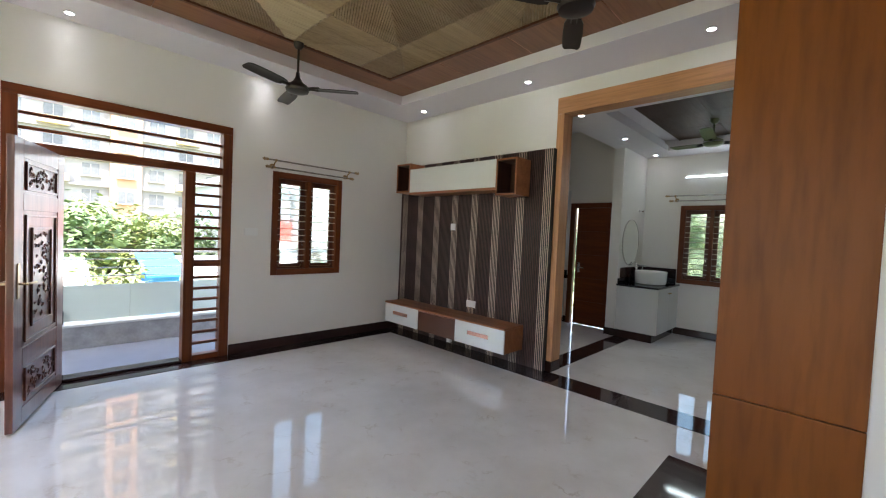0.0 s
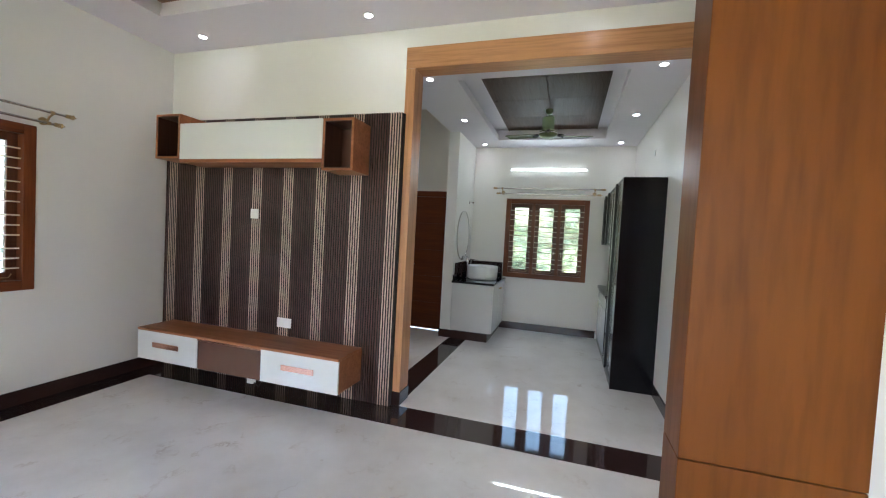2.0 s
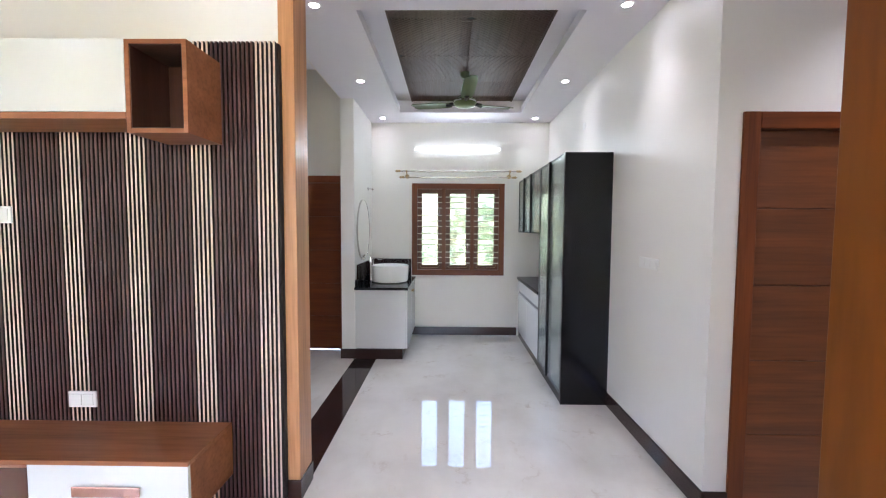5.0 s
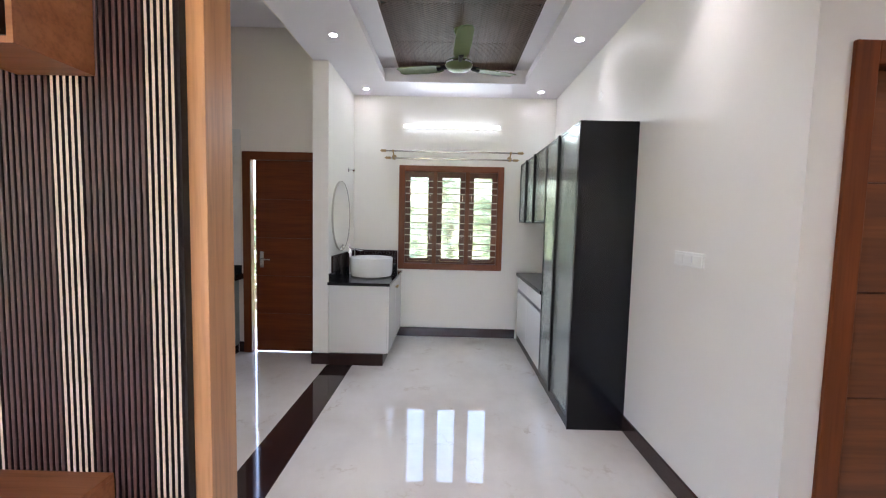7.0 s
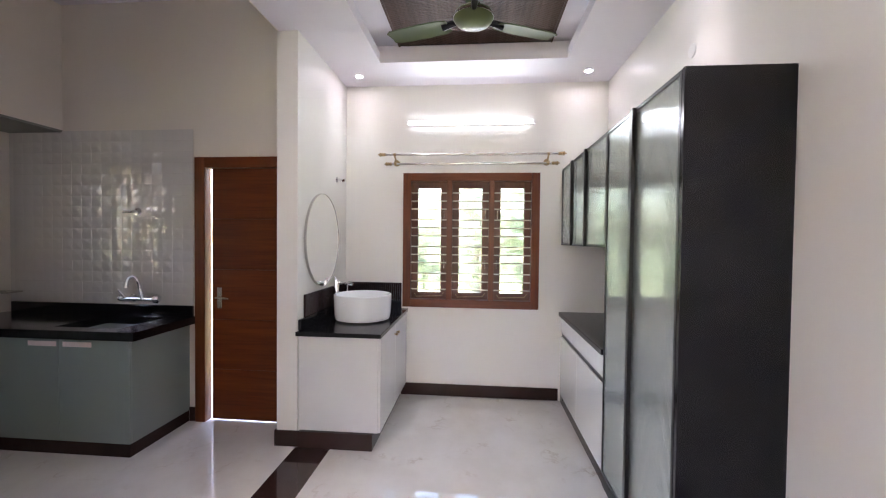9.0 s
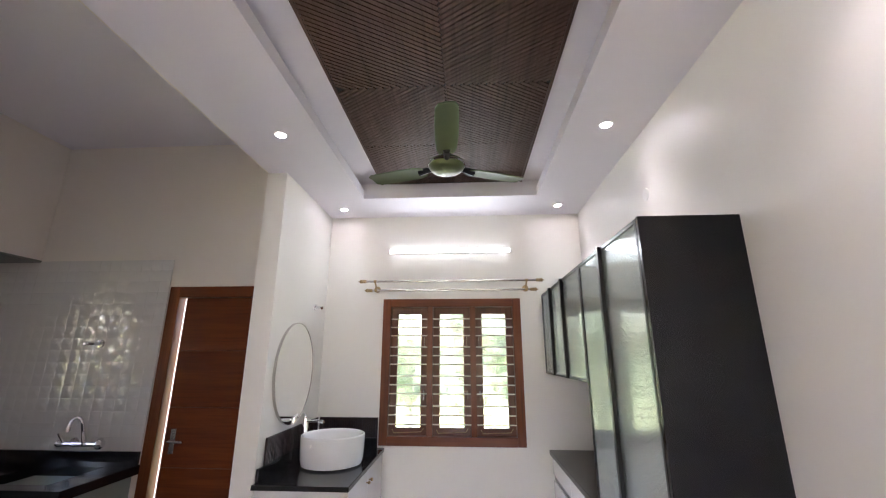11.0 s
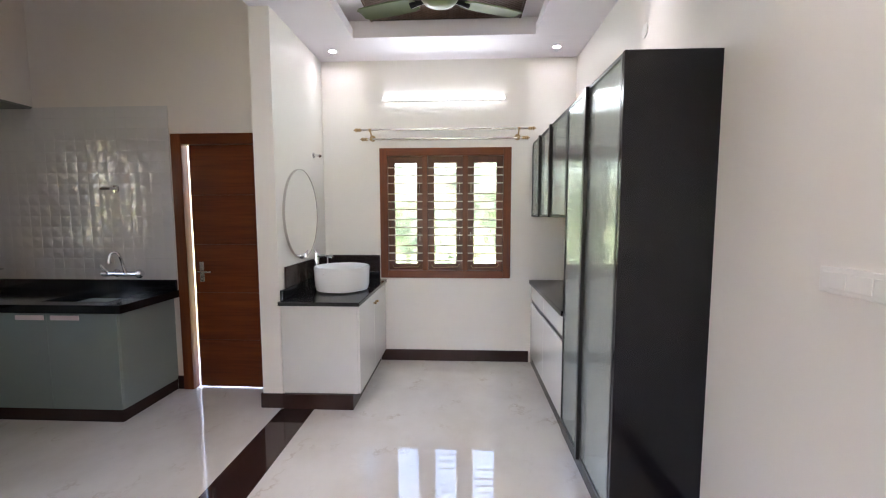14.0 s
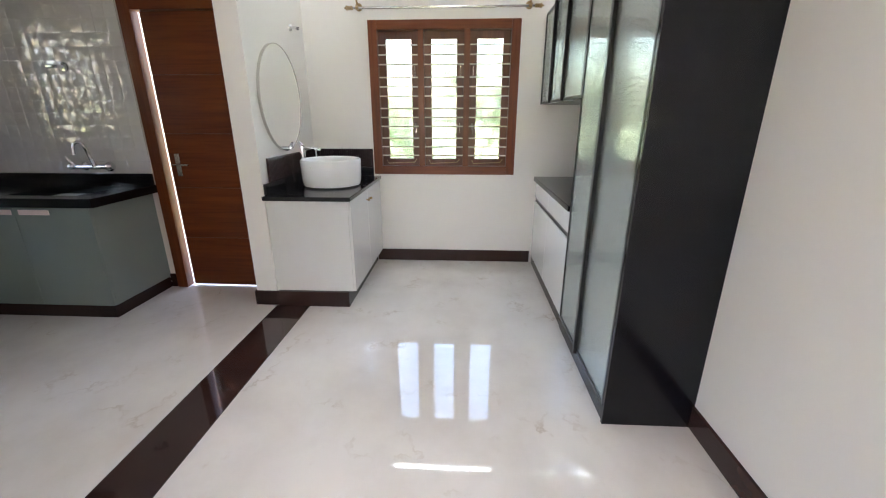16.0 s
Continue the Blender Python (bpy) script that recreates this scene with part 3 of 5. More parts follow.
def curtain_rod(name_label, axis, c, sign, u0, u1, z):
    """Two parallel rods with finials on two brackets."""
    def P(off, u, zz):
        return (c - sign * off, u, zz) if axis == "x" else (u, c - sign * off, zz)
    t = thing("curtain_rod", name_label, "curtain rod", group="curtain rods", at=P(0.05, (u0 + u1) / 2, z))
    for off, zz, d in ((0.115, z, 0.0), (0.07, z - 0.078, 0.05)):
        part("rod", tube([P(off, u0 + 0.04 + d, zz), P(off, u1 - 0.04 - d, zz)], 0.0095, 12), STEEL, t, "brushed steel rod", True)
        for u, s in ((u0 + d, 1), (u1 - d, -1)):
            prof = [(0.0, 0.002), (0.012, 0.006), (0.025, 0.016), (0.036, 0.009), (0.043, 0.014), (0.05, 0.009), (0.06, 0.013), (0.075, 0.010)]
            part("finial", tube([P(off, u + s * h, zz) for h, r in prof], [r * 1.3 for h, r in prof], 12), BRASS, t, "antique brass finial", True)
    for u in (u0 + 0.16, u1 - 0.16):
        b = bmesh.new()
        add_tube(b, [P(0.0, u, z - 0.06), P(0.012, u, z - 0.06)], 0.03, 14)
        add_tube(b, [P(0.01, u, z - 0.06), P(0.06, u, z - 0.075), P(0.07, u, z - 0.078)], 0.009, 8)
        add_tube(b, [P(0.05, u, z - 0.07), P(0.08, u, z - 0.03), P(0.115, u, z - 0.014)], 0.008, 8)
        add_tube(b, [P(0.115, u - 0.012, z), P(0.115, u + 0.012, z)], 0.014, 10)
        add_tube(b, [P(0.07, u - 0.012, z - 0.078), P(0.07, u + 0.012, z - 0.078)], 0.014, 10)
        part("bracket", b, BRASS, t, "antique brass bracket", True)


# added window out of view, only there to let daylight into the hall
window("window_unseen", "x", HX0, W_FILL[0], W_FILL[1], W_FILL[2], W_FILL[3], 6, -1, "unseen teak window added to light the hall", CLEAR_GLASS)
curtain_rod("double steel curtain rod with brass finials", "x", FAR_X, 1, 0.775, 2.50, 2.285)
curtain_rod("double steel curtain rod with brass finials", "y", BALC_Y, 1, 2.23, 3.54, 2.26)

# ---- main door with grille screen ----
md = thing("door_1", "teak door screen with barred transom and side lights", "door frame", kind="structure", at=(1.08, BALC_Y, 0))
for a, b in ((0.21, 0.305), (0.455, 0.534), (1.503, 1.596), (1.855, 1.95)):
    top = 2.47 if a in (0.21, 1.855) else 2.015
    part("post", box(a, b, BALC_Y - 0.012, BALC_Y + 0.11, 0.0, top, 0.004), TEAK, md)
part("head", box(0.21, 1.95, BALC_Y - 0.012, BALC_Y + 0.11, 2.4705, 2.555, 0.004), TEAK_X, md)
part("transom_beam", box(0.306, 1.854, BALC_Y - 0.011, BALC_Y + 0.11, 2.016, 2.095, 0.004), TEAK_X, md)
for k in range(2):
    z = 2.20 + k * 0.125
    part("transom_bar", box(0.306, 1.854, BALC_Y + 0.03, BALC_Y + 0.07, z, z + 0.028, 0.003), TEAK_X, md)
for a, b in ((0.306, 0.454), (1.597, 1.854)):
    part("mid_rail", box(a, b, BALC_Y - 0.008, BALC_Y + 0.09, 1.015, 1.085, 0.003), TEAK_X, md)
    part("foot_rail", box(a, b, BALC_Y - 0.008, BALC_Y + 0.09, 0.004, 0.06, 0.003), TEAK_X, md)
    for z0, z1, n in ((0.06, 1.015, 7), (1.085, 2.016, 7)):
        for k in range(n):
            z = z0 + (z1 - z0) * (k + 1) / (n + 1)
            part("side_bar", box(a, b, BALC_Y + 0.03, BALC_Y + 0.07, z - 0.014, z + 0.014, 0.003), TEAK_X, md)
part("threshold", box(0.535, 1.502, BALC_Y - 0.02, BALC_Y + 0.13, 0.0045, 0.03, 0.004), SKIRT, md, "dark granite threshold")

leaf = thing("door_leaf", "carved rosewood front door leaf standing open into the hall", "door", at=(0.548, 5.215, 0.012))
LW, LH, LT = 1.0, 1.99, 0.04


def lbox(u0, u1, z0, z1, d0, d1, bev=0.003):
    return box(u0, u1, d0, d1, z0, z1, bev)


def leaf_part(name, bm, mat, parent, label=""):
    me = mesh_from(bm, name)
    me.materials.append(mat)
    ob = new(name, me)
    ob.parent = parent
    if label:
        ob["label"] = label
    return ob


leaf_part("slab", lbox(0, LW, 0, LH, 0.006, LT - 0.006), CARVED_DOOR, leaf)
for a, b in ((0, 0.15), (LW - 0.15, LW)):
    leaf_part("stile", lbox(a, b, 0, LH, 0, LT), CARVED_DOOR, leaf)
for z0, z1 in ((0, 0.12), (0.42, 0.54), (1.50, 1.62), (1.86, 1.99)):
    leaf_part("rail", lbox(0.15, LW - 0.15, z0, z1, 0, LT), CARVED_DOOR, leaf)
rng = random.Random(4)


def carving(u0, u1, z0, z1, n):
    """Relief of scrolls and leaves inside a raised border, on both faces."""
    for face, s in ((0.0, -1), (LT, 1)):
        bm = bmesh.new()
        for r in ((u0, u1, z0, z0 + 0.018), (u0, u1, z1 - 0.018, z1), (u0, u0 + 0.018, z0 + 0.018, z1 - 0.018), (u1 - 0.018, u1, z0 + 0.018, z1 - 0.018)):
            lo, hi = sorted((face - s * 0.006, face + s * 0.008))
            add_box(bm, r[0], r[1], lo, hi, r[2], r[3], 0.003)
        for k in range(n):
            u, z = rng.uniform(u0 + 0.035, u1 - 0.035), rng.uniform(z0 + 0.035, z1 - 0.035)
            a, rad = rng.uniform(0, 6.28), rng.uniform(0.012, 0.028)
            pts = []
            for j in range(8):
                th = a + j * 0.75
                r = rad * (1 - j * 0.09)
                pts.append((u + r * math.cos(th), face - s * 0.003, z + r * math.sin(th)))
            add_tube(bm, pts, [0.002 + 0.004 * math.sin(math.pi * (j + 0.5) / 8) for j in range(8)], 5)
        leaf_part("carved_panel", bm, CARVED_DOOR, leaf, "carved scrollwork panel")


carving(0.19, LW - 0.19, 1.64, 1.84, 34)
carving(0.30, LW - 0.30, 0.66, 1.38, 60)
carving(0.19, LW - 0.19, 0.15, 0.39, 40)
for s0, s1 in ((-0.006, 0.006), (LT - 0.006, LT + 0.006)):
    for r in ((0.19, LW - 0.19, 0.57, 0.585), (0.19, LW - 0.19, 1.455, 1.47), (0.19, 0.205, 0.585, 1.455), (LW - 0.205, LW - 0.19, 0.585, 1.455)):
        leaf_part("moulding", lbox(r[0], r[1], r[2], r[3], s0, s1), CARVED_DOOR, leaf)
for d, s in ((0, -1), (LT, 1)):
    hb = bmesh.new()
    add_box(hb, LW - 0.085, LW - 0.045, *sorted((d, d + s * 0.006)), 0.90, 1.14, 0.002)
    add_tube(hb, [(LW - 0.065, d + s * 0.004, 1.0), (LW - 0.065, d + s * 0.05, 1.0), (LW - 0.10, d + s * 0.055, 1.0), (LW - 0.19, d + s * 0.055, 1.0)], 0.009, 8)
    leaf_part("lever_handle", hb, BRASS, leaf, "bronze lever handle")
leaf.rotation_euler = (0, 0, math.atan2(4.24 - 5.215, 0.275 - 0.548))

# ---- plain flush doors ----
def flush_door(name, c, y0, y1, z1, out, label, mat, ajar=0.0, gap=0.0, deep=0.11, far=True):
    d = thing(name, label, "door", kind="structure", at=(c, (y0 + y1) / 2, 0))
    lo, hi = sorted((c - out * 0.014, c + out * deep))
    fw = 0.085
    part("frame_side", box(lo, hi, y0, y0 + fw, 0, z1, 0.004), TEAK, d)
    part("frame_side", box(lo, hi, y1 - fw, y1, 0, z1, 0.004), TEAK, d)
    part("frame_head", box(lo + 0.001, hi - 0.001, y0 + fw, y1 - fw, z1 - fw, z1, 0.004), TEAK_Y, d)
    w = y1 - y0 - 2 * fw - 0.006 - gap
    h = z1 - fw - 0.013
    lf = thing("leaf")
    lf.parent = d
    lf.location = Vector((c + out * 0.03, y0 + fw + 0.003, 0.012)) - d.location
    lf.rotation_euler = (0, 0, ajar)
    n = 5
    a, b = sorted((0.0, out * 0.032))
    for k in range(n):
        g = 0.005
        leaf_part("leaf_panel", box(a, b, 0, w, h * k / n + (g if k else 0), h * (k + 1) / n, 0.003), mat, lf)
        if k:
            leaf_part("groove", box(a + 0.006, b - 0.006, 0.001, w - 0.001, h * k / n, h * k / n + g), SASH, lf)
    hb = bmesh.new()
    f = -out * 0.006
    hw, s = (w - 0.065, -1) if far else (0.065, 1)
    add_box(hb, *sorted((0, f)), hw - 0.02, hw + 0.02, 0.91, 1.08, 0.002)
    add_tube(hb, [(f, hw, 1.0), (f - out * 0.045, hw, 1.0), (f - out * 0.05, hw + s * 0.025, 1.0), (f - out * 0.05, hw + s * 0.115, 1.0)], 0.009, 8)
    leaf_part("lever_handle", hb, STEEL, lf, "satin steel lever handle on a plate")
    return d


flush_door("door_2", KIT_X, BD[0], BD[1], BD[3], 1, "grooved teak back door left slightly ajar", DOOR_WOOD, -0.010, 0.028, 0.068)
flush_door("door_3", TRIM_X, -0.69, 0.262, 2.13, 1, "dark grooved teak room door in a teak frame", DARK_DOOR, far=False)

# ---- dining: tall crockery unit, counter, wall cabinets ----
FY = 0.79
FLUTED = node_material("fluted_glass")
fm, ft, fb, fl = FLUTED
fb.inputs["Base Color"].default_value = (0.34, 0.43, 0.40, 1)
fb.inputs["Roughness"].default_value = 0.07
fb.inputs["Metallic"].default_value = 0.55
fb.inputs["Coat Weight"].default_value = 0.6
fb.inputs["Coat Roughness"].default_value = 0.05
fw_ = ft.nodes.new("ShaderNodeTexWave")
fw_.bands_direction = "X"
fw_.inputs["Scale"].default_value = 32
fl.new(coords(ft).outputs[0], fw_.inputs["Vector"])
bump(ft, fb, fw_.outputs["Fac"], 0.5, 0.002)
fn_ = noise_tex(ft, coords(ft), 1.5, 3)
fl.new(ramp(ft, fn_.outputs[0], [(0.3, (0.48, 0.55, 0.53)), (0.7, (0.57, 0.64, 0.62))]).outputs[0], fb.inputs["Base Color"])
FLUTED = fm

tall = thing("tall_cabinet", "tall black cabinet with fluted glass doors against the cream wall", "cabinet", at=(6.2, 0.6, 0))
part("end_panel", box(5.70, 5.72, RIGHT_Y + 0.001, FY, 0.0, 2.164, 0.0015), BLACK_LAM, tall)
part("carcass", box(5.721, 6.61, RIGHT_Y + 0.001, FY - 0.024, 0.075, 2.163), BLACK_LAM, tall)
part("plinth", box(5.721, 6.61, RIGHT_Y + 0.001, FY - 0.006, 0.0, 0.074, 0.001), BLACK_LAM, tall)


def glass_door(parent, x0, x1, z0, z1, handle_at):
    d = part("door", box(x0 + 0.018, x1 - 0.018, FY - 0.014, FY - 0.006, z0 + 0.018, z1 - 0.018), FLUTED, parent, "fluted grey-green glass door")
    for r in ((x0, x0 + 0.018, z0, z1), (x1 - 0.018, x1, z0, z1), (x0 + 0.018, x1 - 0.018, z0, z0 + 0.018), (x0 + 0.018, x1 - 0.018, z1 - 0.018, z1)):
        part("door_frame", box(r[0], r[1], FY - 0.022, FY, r[2], r[3], 0.001), BLACK_METAL, d, "slim black aluminium edge")
    if handle_at is not None:
        part("edge_pull", box(handle_at - 0.016, handle_at + 0.016, FY + 0.0005, FY + 0.02, z0 + 0.002, z1 - 0.002, 0.002), BLACK_METAL, d, "long black edge pull")
    return d


glass_door(tall, 5.723, 6.198, 0.078, 2.161, 6.178)
glass_door(tall, 6.202, 6.609, 0.078, 2.161, None)

uppers = thing("wall_cabinet", "black wall cabinets with fluted glass doors", "cabinet", at=(7.3, 0.6, 1.46))
part("carcass", box(6.612, FAR_X - 0.001, RIGHT_Y + 0.001, FY - 0.024, 1.46, 2.163), BLACK_LAM, uppers)
xs = [6.612, 7.08, 7.50, 7.903]
for a, b in zip(xs, xs[1:]):
    glass_door(uppers, a + 0.001, b - 0.001, 1.462, 2.161, b - 0.018 if b < 7.9 else None)

lower = thing("base_cabinet", "white gloss base cabinet with black pull channel", "cabinet", at=(7.3, 0.6, 0))
part("carcass", box(6.612, FAR_X - 0.015, RIGHT_Y + 0.001, FY - 0.03, 0.07, 0.80), BLACK_LAM, lower)
part("plinth", box(6.612, FAR_X - 0.015, RIGHT_Y + 0.001, FY - 0.012, 0.0, 0.069), SKIRT, lower, "dark granite plinth")
mid = 7.28
for a, b in ((6.614, mid - 0.0015), (mid + 0.0015, FAR_X - 0.016)):
    part("drawer_front", box(a, b, FY - 0.029, FY - 0.008, 0.655, 0.80, 0.0015), WHITE_GLOSS, lower, "white gloss drawer front")
    part("door", box(a, b, FY - 0.029, FY - 0.008, 0.075, 0.615, 0.0015), WHITE_GLOSS, lower, "white gloss door")
part("pull_channel", box(6.614, FAR_X - 0.016, FY - 0.0295, FY - 0.018, 0.616, 0.654), BLACK_METAL, lower, "black recessed pull channel")
solid("countertop", box(6.612, FAR_X - 0.001, RIGHT_Y + 0.001, FY + 0.012, 0.801, 0.838, 0.003), BLACK_GRANITE, "black granite worktop on the white base cabinet", "countertop")

# ---- vanity ----
vanity = thing("vanity_cabinet", "white laminate vanity cabinet on a dark granite plinth", "cabinet", at=(7.35, 2.55, 0))
part("body", box(6.862, FAR_X - 0.001, 2.255, VAN_Y - 0.001, 0.118, 0.805, 0.002), VANITY_WHITE, vanity)
part("plinth", box(6.836, FAR_X - 0.016, 2.287, VAN_Y - 0.011, 0.0, 0.117, 0.003), SKIRT, vanity, "dark granite plinth")
for a, b, k in ((6.864, 7.372, 7.335), (7.376, 7.901, 7.413)):
    d = part("door", box(a, b, 2.235, 2.2545, 0.121, 0.803, 0.0015), VANITY_WHITE, vanity, "white gloss vanity door")
    part("knob", lathe([(0.004, 0), (0.005, -0.012), (0.011, -0.018), (0.012, -0.026), (0.006, -0.031)], (k, 2.235, 0.72), 14, "y"), BRASS, d, "brass knob", True)
solid("vanity_countertop", box(6.815, FAR_X - 0.001, 2.222, VAN_Y - 0.0005, 0.806, 0.836, 0.003), BLACK_GRANITE, "black granite vanity top", "countertop")
splash = thing("backsplash", "fluted dark brown tile backsplash above the vanity top", "backsplash", kind="structure", at=(7.5, 2.8, 0.84))
part("ledge", box(6.86, FAR_X - 0.02, VAN_Y - 0.022, VAN_Y - 0.0005, 0.837, 0.915, 0.003), BLACK_GRANITE, splash, "black granite upstand")
part("ledge", box(FAR_X - 0.0195, FAR_X - 0.0005, 2.285, VAN_Y - 0.0005, 0.837, 0.915, 0.003), BLACK_GRANITE, splash, "black granite upstand")
rod_me = mesh_from(box(-0.009, 0.009, -0.009, 0.009, 0.916, 1.083, 0.004), "flute")
rod_me.materials.append(plain("flute_tile", (0.035, 0.018, 0.018), 0.14, var=0.3, relief=0, random_amount=0.2))
for i in range(int((FAR_X - 6.96) / 0.02)):
    s = new("flute", rod_me)
    s.parent = splash
    s.location = Vector((6.955 + i * 0.02, VAN_Y - 0.010, 0)) - splash.location
for i in range(27):
    s = new("flute", rod_me)
    s.parent = splash
    s.location = Vector((FAR_X - 0.010, 2.295 + i * 0.0195, 0)) - splash.location

basin = thing("wash_basin", "round white ceramic vessel basin on the black vanity top", "sink", at=(7.33, 2.50, 0.836))
BR = 0.235
prof = [(0.0, 0.0), (0.19, 0.0), (0.218, 0.012), (0.228, 0.05), (BR, 0.20), (BR - 0.002, 0.209), (BR - 0.01, 0.212), (BR - 0.018, 0.207), (BR - 0.024, 0.19), (0.19, 0.07), (0.15, 0.045), (0.03, 0.035), (0.0, 0.034)]
prof = [(max(r, 0.001), h) for r, h in prof]
part("bowl", lathe(prof, (7.33, 2.50, 0.836), 48), CERAMIC, basin, "", True)
part("drain", lathe([(0.001, 0.036), (0.026, 0.036), (0.028, 0.040), (0.018, 0.043), (0.001, 0.043)], (7.33, 2.50, 0.836), 20), CHROME, basin, "chrome drain", True)
part("overflow_ring", lathe([(0.006, 0.0), (0.011, -0.001), (0.011, -0.005), (0.006, -0.005)], (7.118, 2.58, 1.0), 14, "x"), CHROME, basin, "chrome mark on the basin")

tap = thing("basin_tap", "tall chrome basin mixer tap", "faucet", at=(7.47, 2.765, 0.836))
part("body", lathe([(0.001, 0), (0.028, 0), (0.028, 0.006), (0.023, 0.012), (0.023, 0.285), (0.020, 0.30), (0.001, 0.302)], (7.47, 2.775, 0.836), 20), CHROME, tap, "", True)
part("spout", tube([(7.47, 2.775, 1.115), (7.45, 2.70, 1.118), (7.43, 2.615, 1.112)], [0.016, 0.014, 0.012], 12), CHROME, tap, "", True)
part("lever", tube([(7.47, 2.775, 1.136), (7.472, 2.782, 1.15), (7.475, 2.795, 1.165)], [0.014, 0.010, 0.007], 10), CHROME, tap, "", True)

mirror = thing("oval_mirror", "oval wall mirror with a slim steel rim", "mirror", at=(7.30, VAN_Y, 1.488))
part("rim", lathe([(0.99, -0.001), (1.0, -0.001), (1.0, -0.02), (0.985, -0.02)], (7.30, VAN_Y, 1.488), 64, "y", 0.35, 0.378), STEEL, mirror, "slim steel rim", True)
part("glass", lathe([(0.001, -0.002), (0.988, -0.002), (0.988, -0.017), (0.001, -0.017)], (7.30, VAN_Y, 1.488), 64, "y", 0.35, 0.378), MIRROR, mirror, "silvered mirror glass")
wl = thing("wall_pipe_outlet", "chrome capped pipe outlet above the mirror", "pipe", at=(7.64, VAN_Y, 2.03))
part("flange", lathe([(0.001, 0), (0.028, 0), (0.026, -0.006), (0.012, -0.008), (0.001, -0.008)], (7.64, VAN_Y, 2.03), 18, "y"), CHROME, wl, "", True)
part("stub", tube([(7.64, VAN_Y - 0.006, 2.03), (7.64, VAN_Y - 0.05, 2.03), (7.63, VAN_Y - 0.065, 2.022)], [0.011, 0.011, 0.014], 12), CHROME, wl, "", True)

# ---- kitchen ----
kc = thing("kitchen_base_cabinet", "sage green kitchen base cabinet under the sink", "cabinet", at=(6.9, 4.4, 0))
part("body", box(6.602, KIT_X - 0.001, 3.882, 4.87, 0.092, 0.80, 0.002), GREEN_LAM, kc)
part("plinth", box(6.590, KIT_X - 0.001, 3.890, 4.87, 0.0, 0.091), SKIRT, kc, "dark granite plinth")
for a, b in ((3.883, 4.40), (4.404, 4.868)):
    d = part("door", box(6.582, 6.601, a, b, 0.094, 0.798, 0.0015), GREEN_LAM, kc, "sage green door")
    hy = 4.25 if a < 4 else 4.51
    handle(d, "y", 6.582, hy, 0.765, 0.21, 0.034, "steel pull with its pinkish reflection in the colour", PULL_SHEEN)
kl = thing("kitchen_base_cabinet", "sage green kitchen base cabinet along the side wall", "cabinet", at=(5.9, 5.2, 0))
part("body", box(5.2, 6.604, 4.89, KIT_Y - 0.001, 0.092, 0.80, 0.002), GREEN_LAM, kl)
part("plinth", box(5.2, 6.604, 4.893, KIT_Y - 0.001, 0.0, 0.091), SKIRT, kl, "dark granite plinth")
for k in range(3):
    d = part("door", box(5.2 + k * 0.471 + 0.001, 5.2 + (k + 1) * 0.471 - 0.001, 4.871, 4.8895, 0.094, 0.798, 0.0015), GREEN_LAM, kl, "sage green door")
# worktop with the sink cut through it
SKX0, SKX1, SKY0, SKY1 = 6.66, 7.06, 4.02, 4.52
kt = bmesh.new()
for r in ((6.553, KIT_X - 0.001, 3.826, SKY0), (6.553, KIT_X - 0.001, SKY1, KIT_Y - 0.001), (6.553, SKX0, SKY0, SKY1), (SKX1, KIT_X - 0.001, SKY0, SKY1), (5.2, 6.553, 4.855, KIT_Y - 0.001)):
    add_box(kt, *r, 0.801, 0.86)
bmesh.ops.remove_doubles(kt, verts=kt.verts, dist=1e-5)
solid("kitchen_worktop", kt, BLACK_GRANITE, "black granite kitchen worktop with an undermount sink", "countertop")
solid("kitchen_upstand", box(KIT_X - 0.022, KIT_X - 0.0005, 3.845, KIT_Y - 0.02, 0.8605, 0.945, 0.003), BLACK_GRANITE, "black granite upstand along the tiles", "countertop", "structure")
sk = bmesh.new()
w = 0.012
add_box(sk, SKX0 - w, SKX1 + w, SKY0 - w, SKY1 + w, 0.60, 0.612)
for r in ((SKX0 - w, SKX0, SKY0 - w, SKY1 + w), (SKX1, SKX1 + w, SKY0 - w, SKY1 + w), (SKX0, SKX1, SKY0 - w, SKY0), (SKX0, SKX1, SKY1, SKY1 + w)):
    add_box(sk, *r, 0.6125, 0.8005)
solid("kitchen_sink", sk, plain("sink_quartz", (0.006, 0.006, 0.007), 0.5, var=0.3, grain=400), "black quartz sink bowl set in the worktop", "sink")

mixer = thing("kitchen_tap", "chrome wall-mounted kitchen mixer with swan-neck spout", "faucet", at=(7.12, 4.22, 1.0))
part("bar", tube([(7.085, 4.12, 1.0), (7.085, 4.40, 1.0)], 0.016, 12), CHROME, mixer, "", True)
for y in (4.16, 4.36):
    part("flange", lathe([(0.001, 0), (0.034, 0), (0.032, -0.008), (0.016, -0.02), (0.014, -0.065), (0.001, -0.065)], (KIT_X - 0.008, y, 1.0), 16, "x"), CHROME, mixer, "", True)
for y, r in ((4.105, 0.036), (4.41, 0.024)):
    part("knob", lathe([(0.001, -0.026), (0.6 * r, -0.024), (r, -0.006), (r, 0.008), (0.7 * r, 0.022), (0.001, 0.026)], (7.075, y, 1.005), 16, "y"), CHROME, mixer, "", True)
swan = [(7.075, 4.222, 1.0), (7.064, 4.228, 1.06), (7.05, 4.236, 1.13)]
swan += [(7.045 - 0.03 * k / 8, 4.268 - 0.032 * math.cos(math.pi * k / 8), 1.14 + 0.045 * math.sin(math.pi * k / 8)) for k in range(9)] + [(7.012, 4.302, 1.115)]
part("spout", tube(swan, [0.017, 0.014] + [0.0115] * 11, 10), CHROME, mixer, "", True)
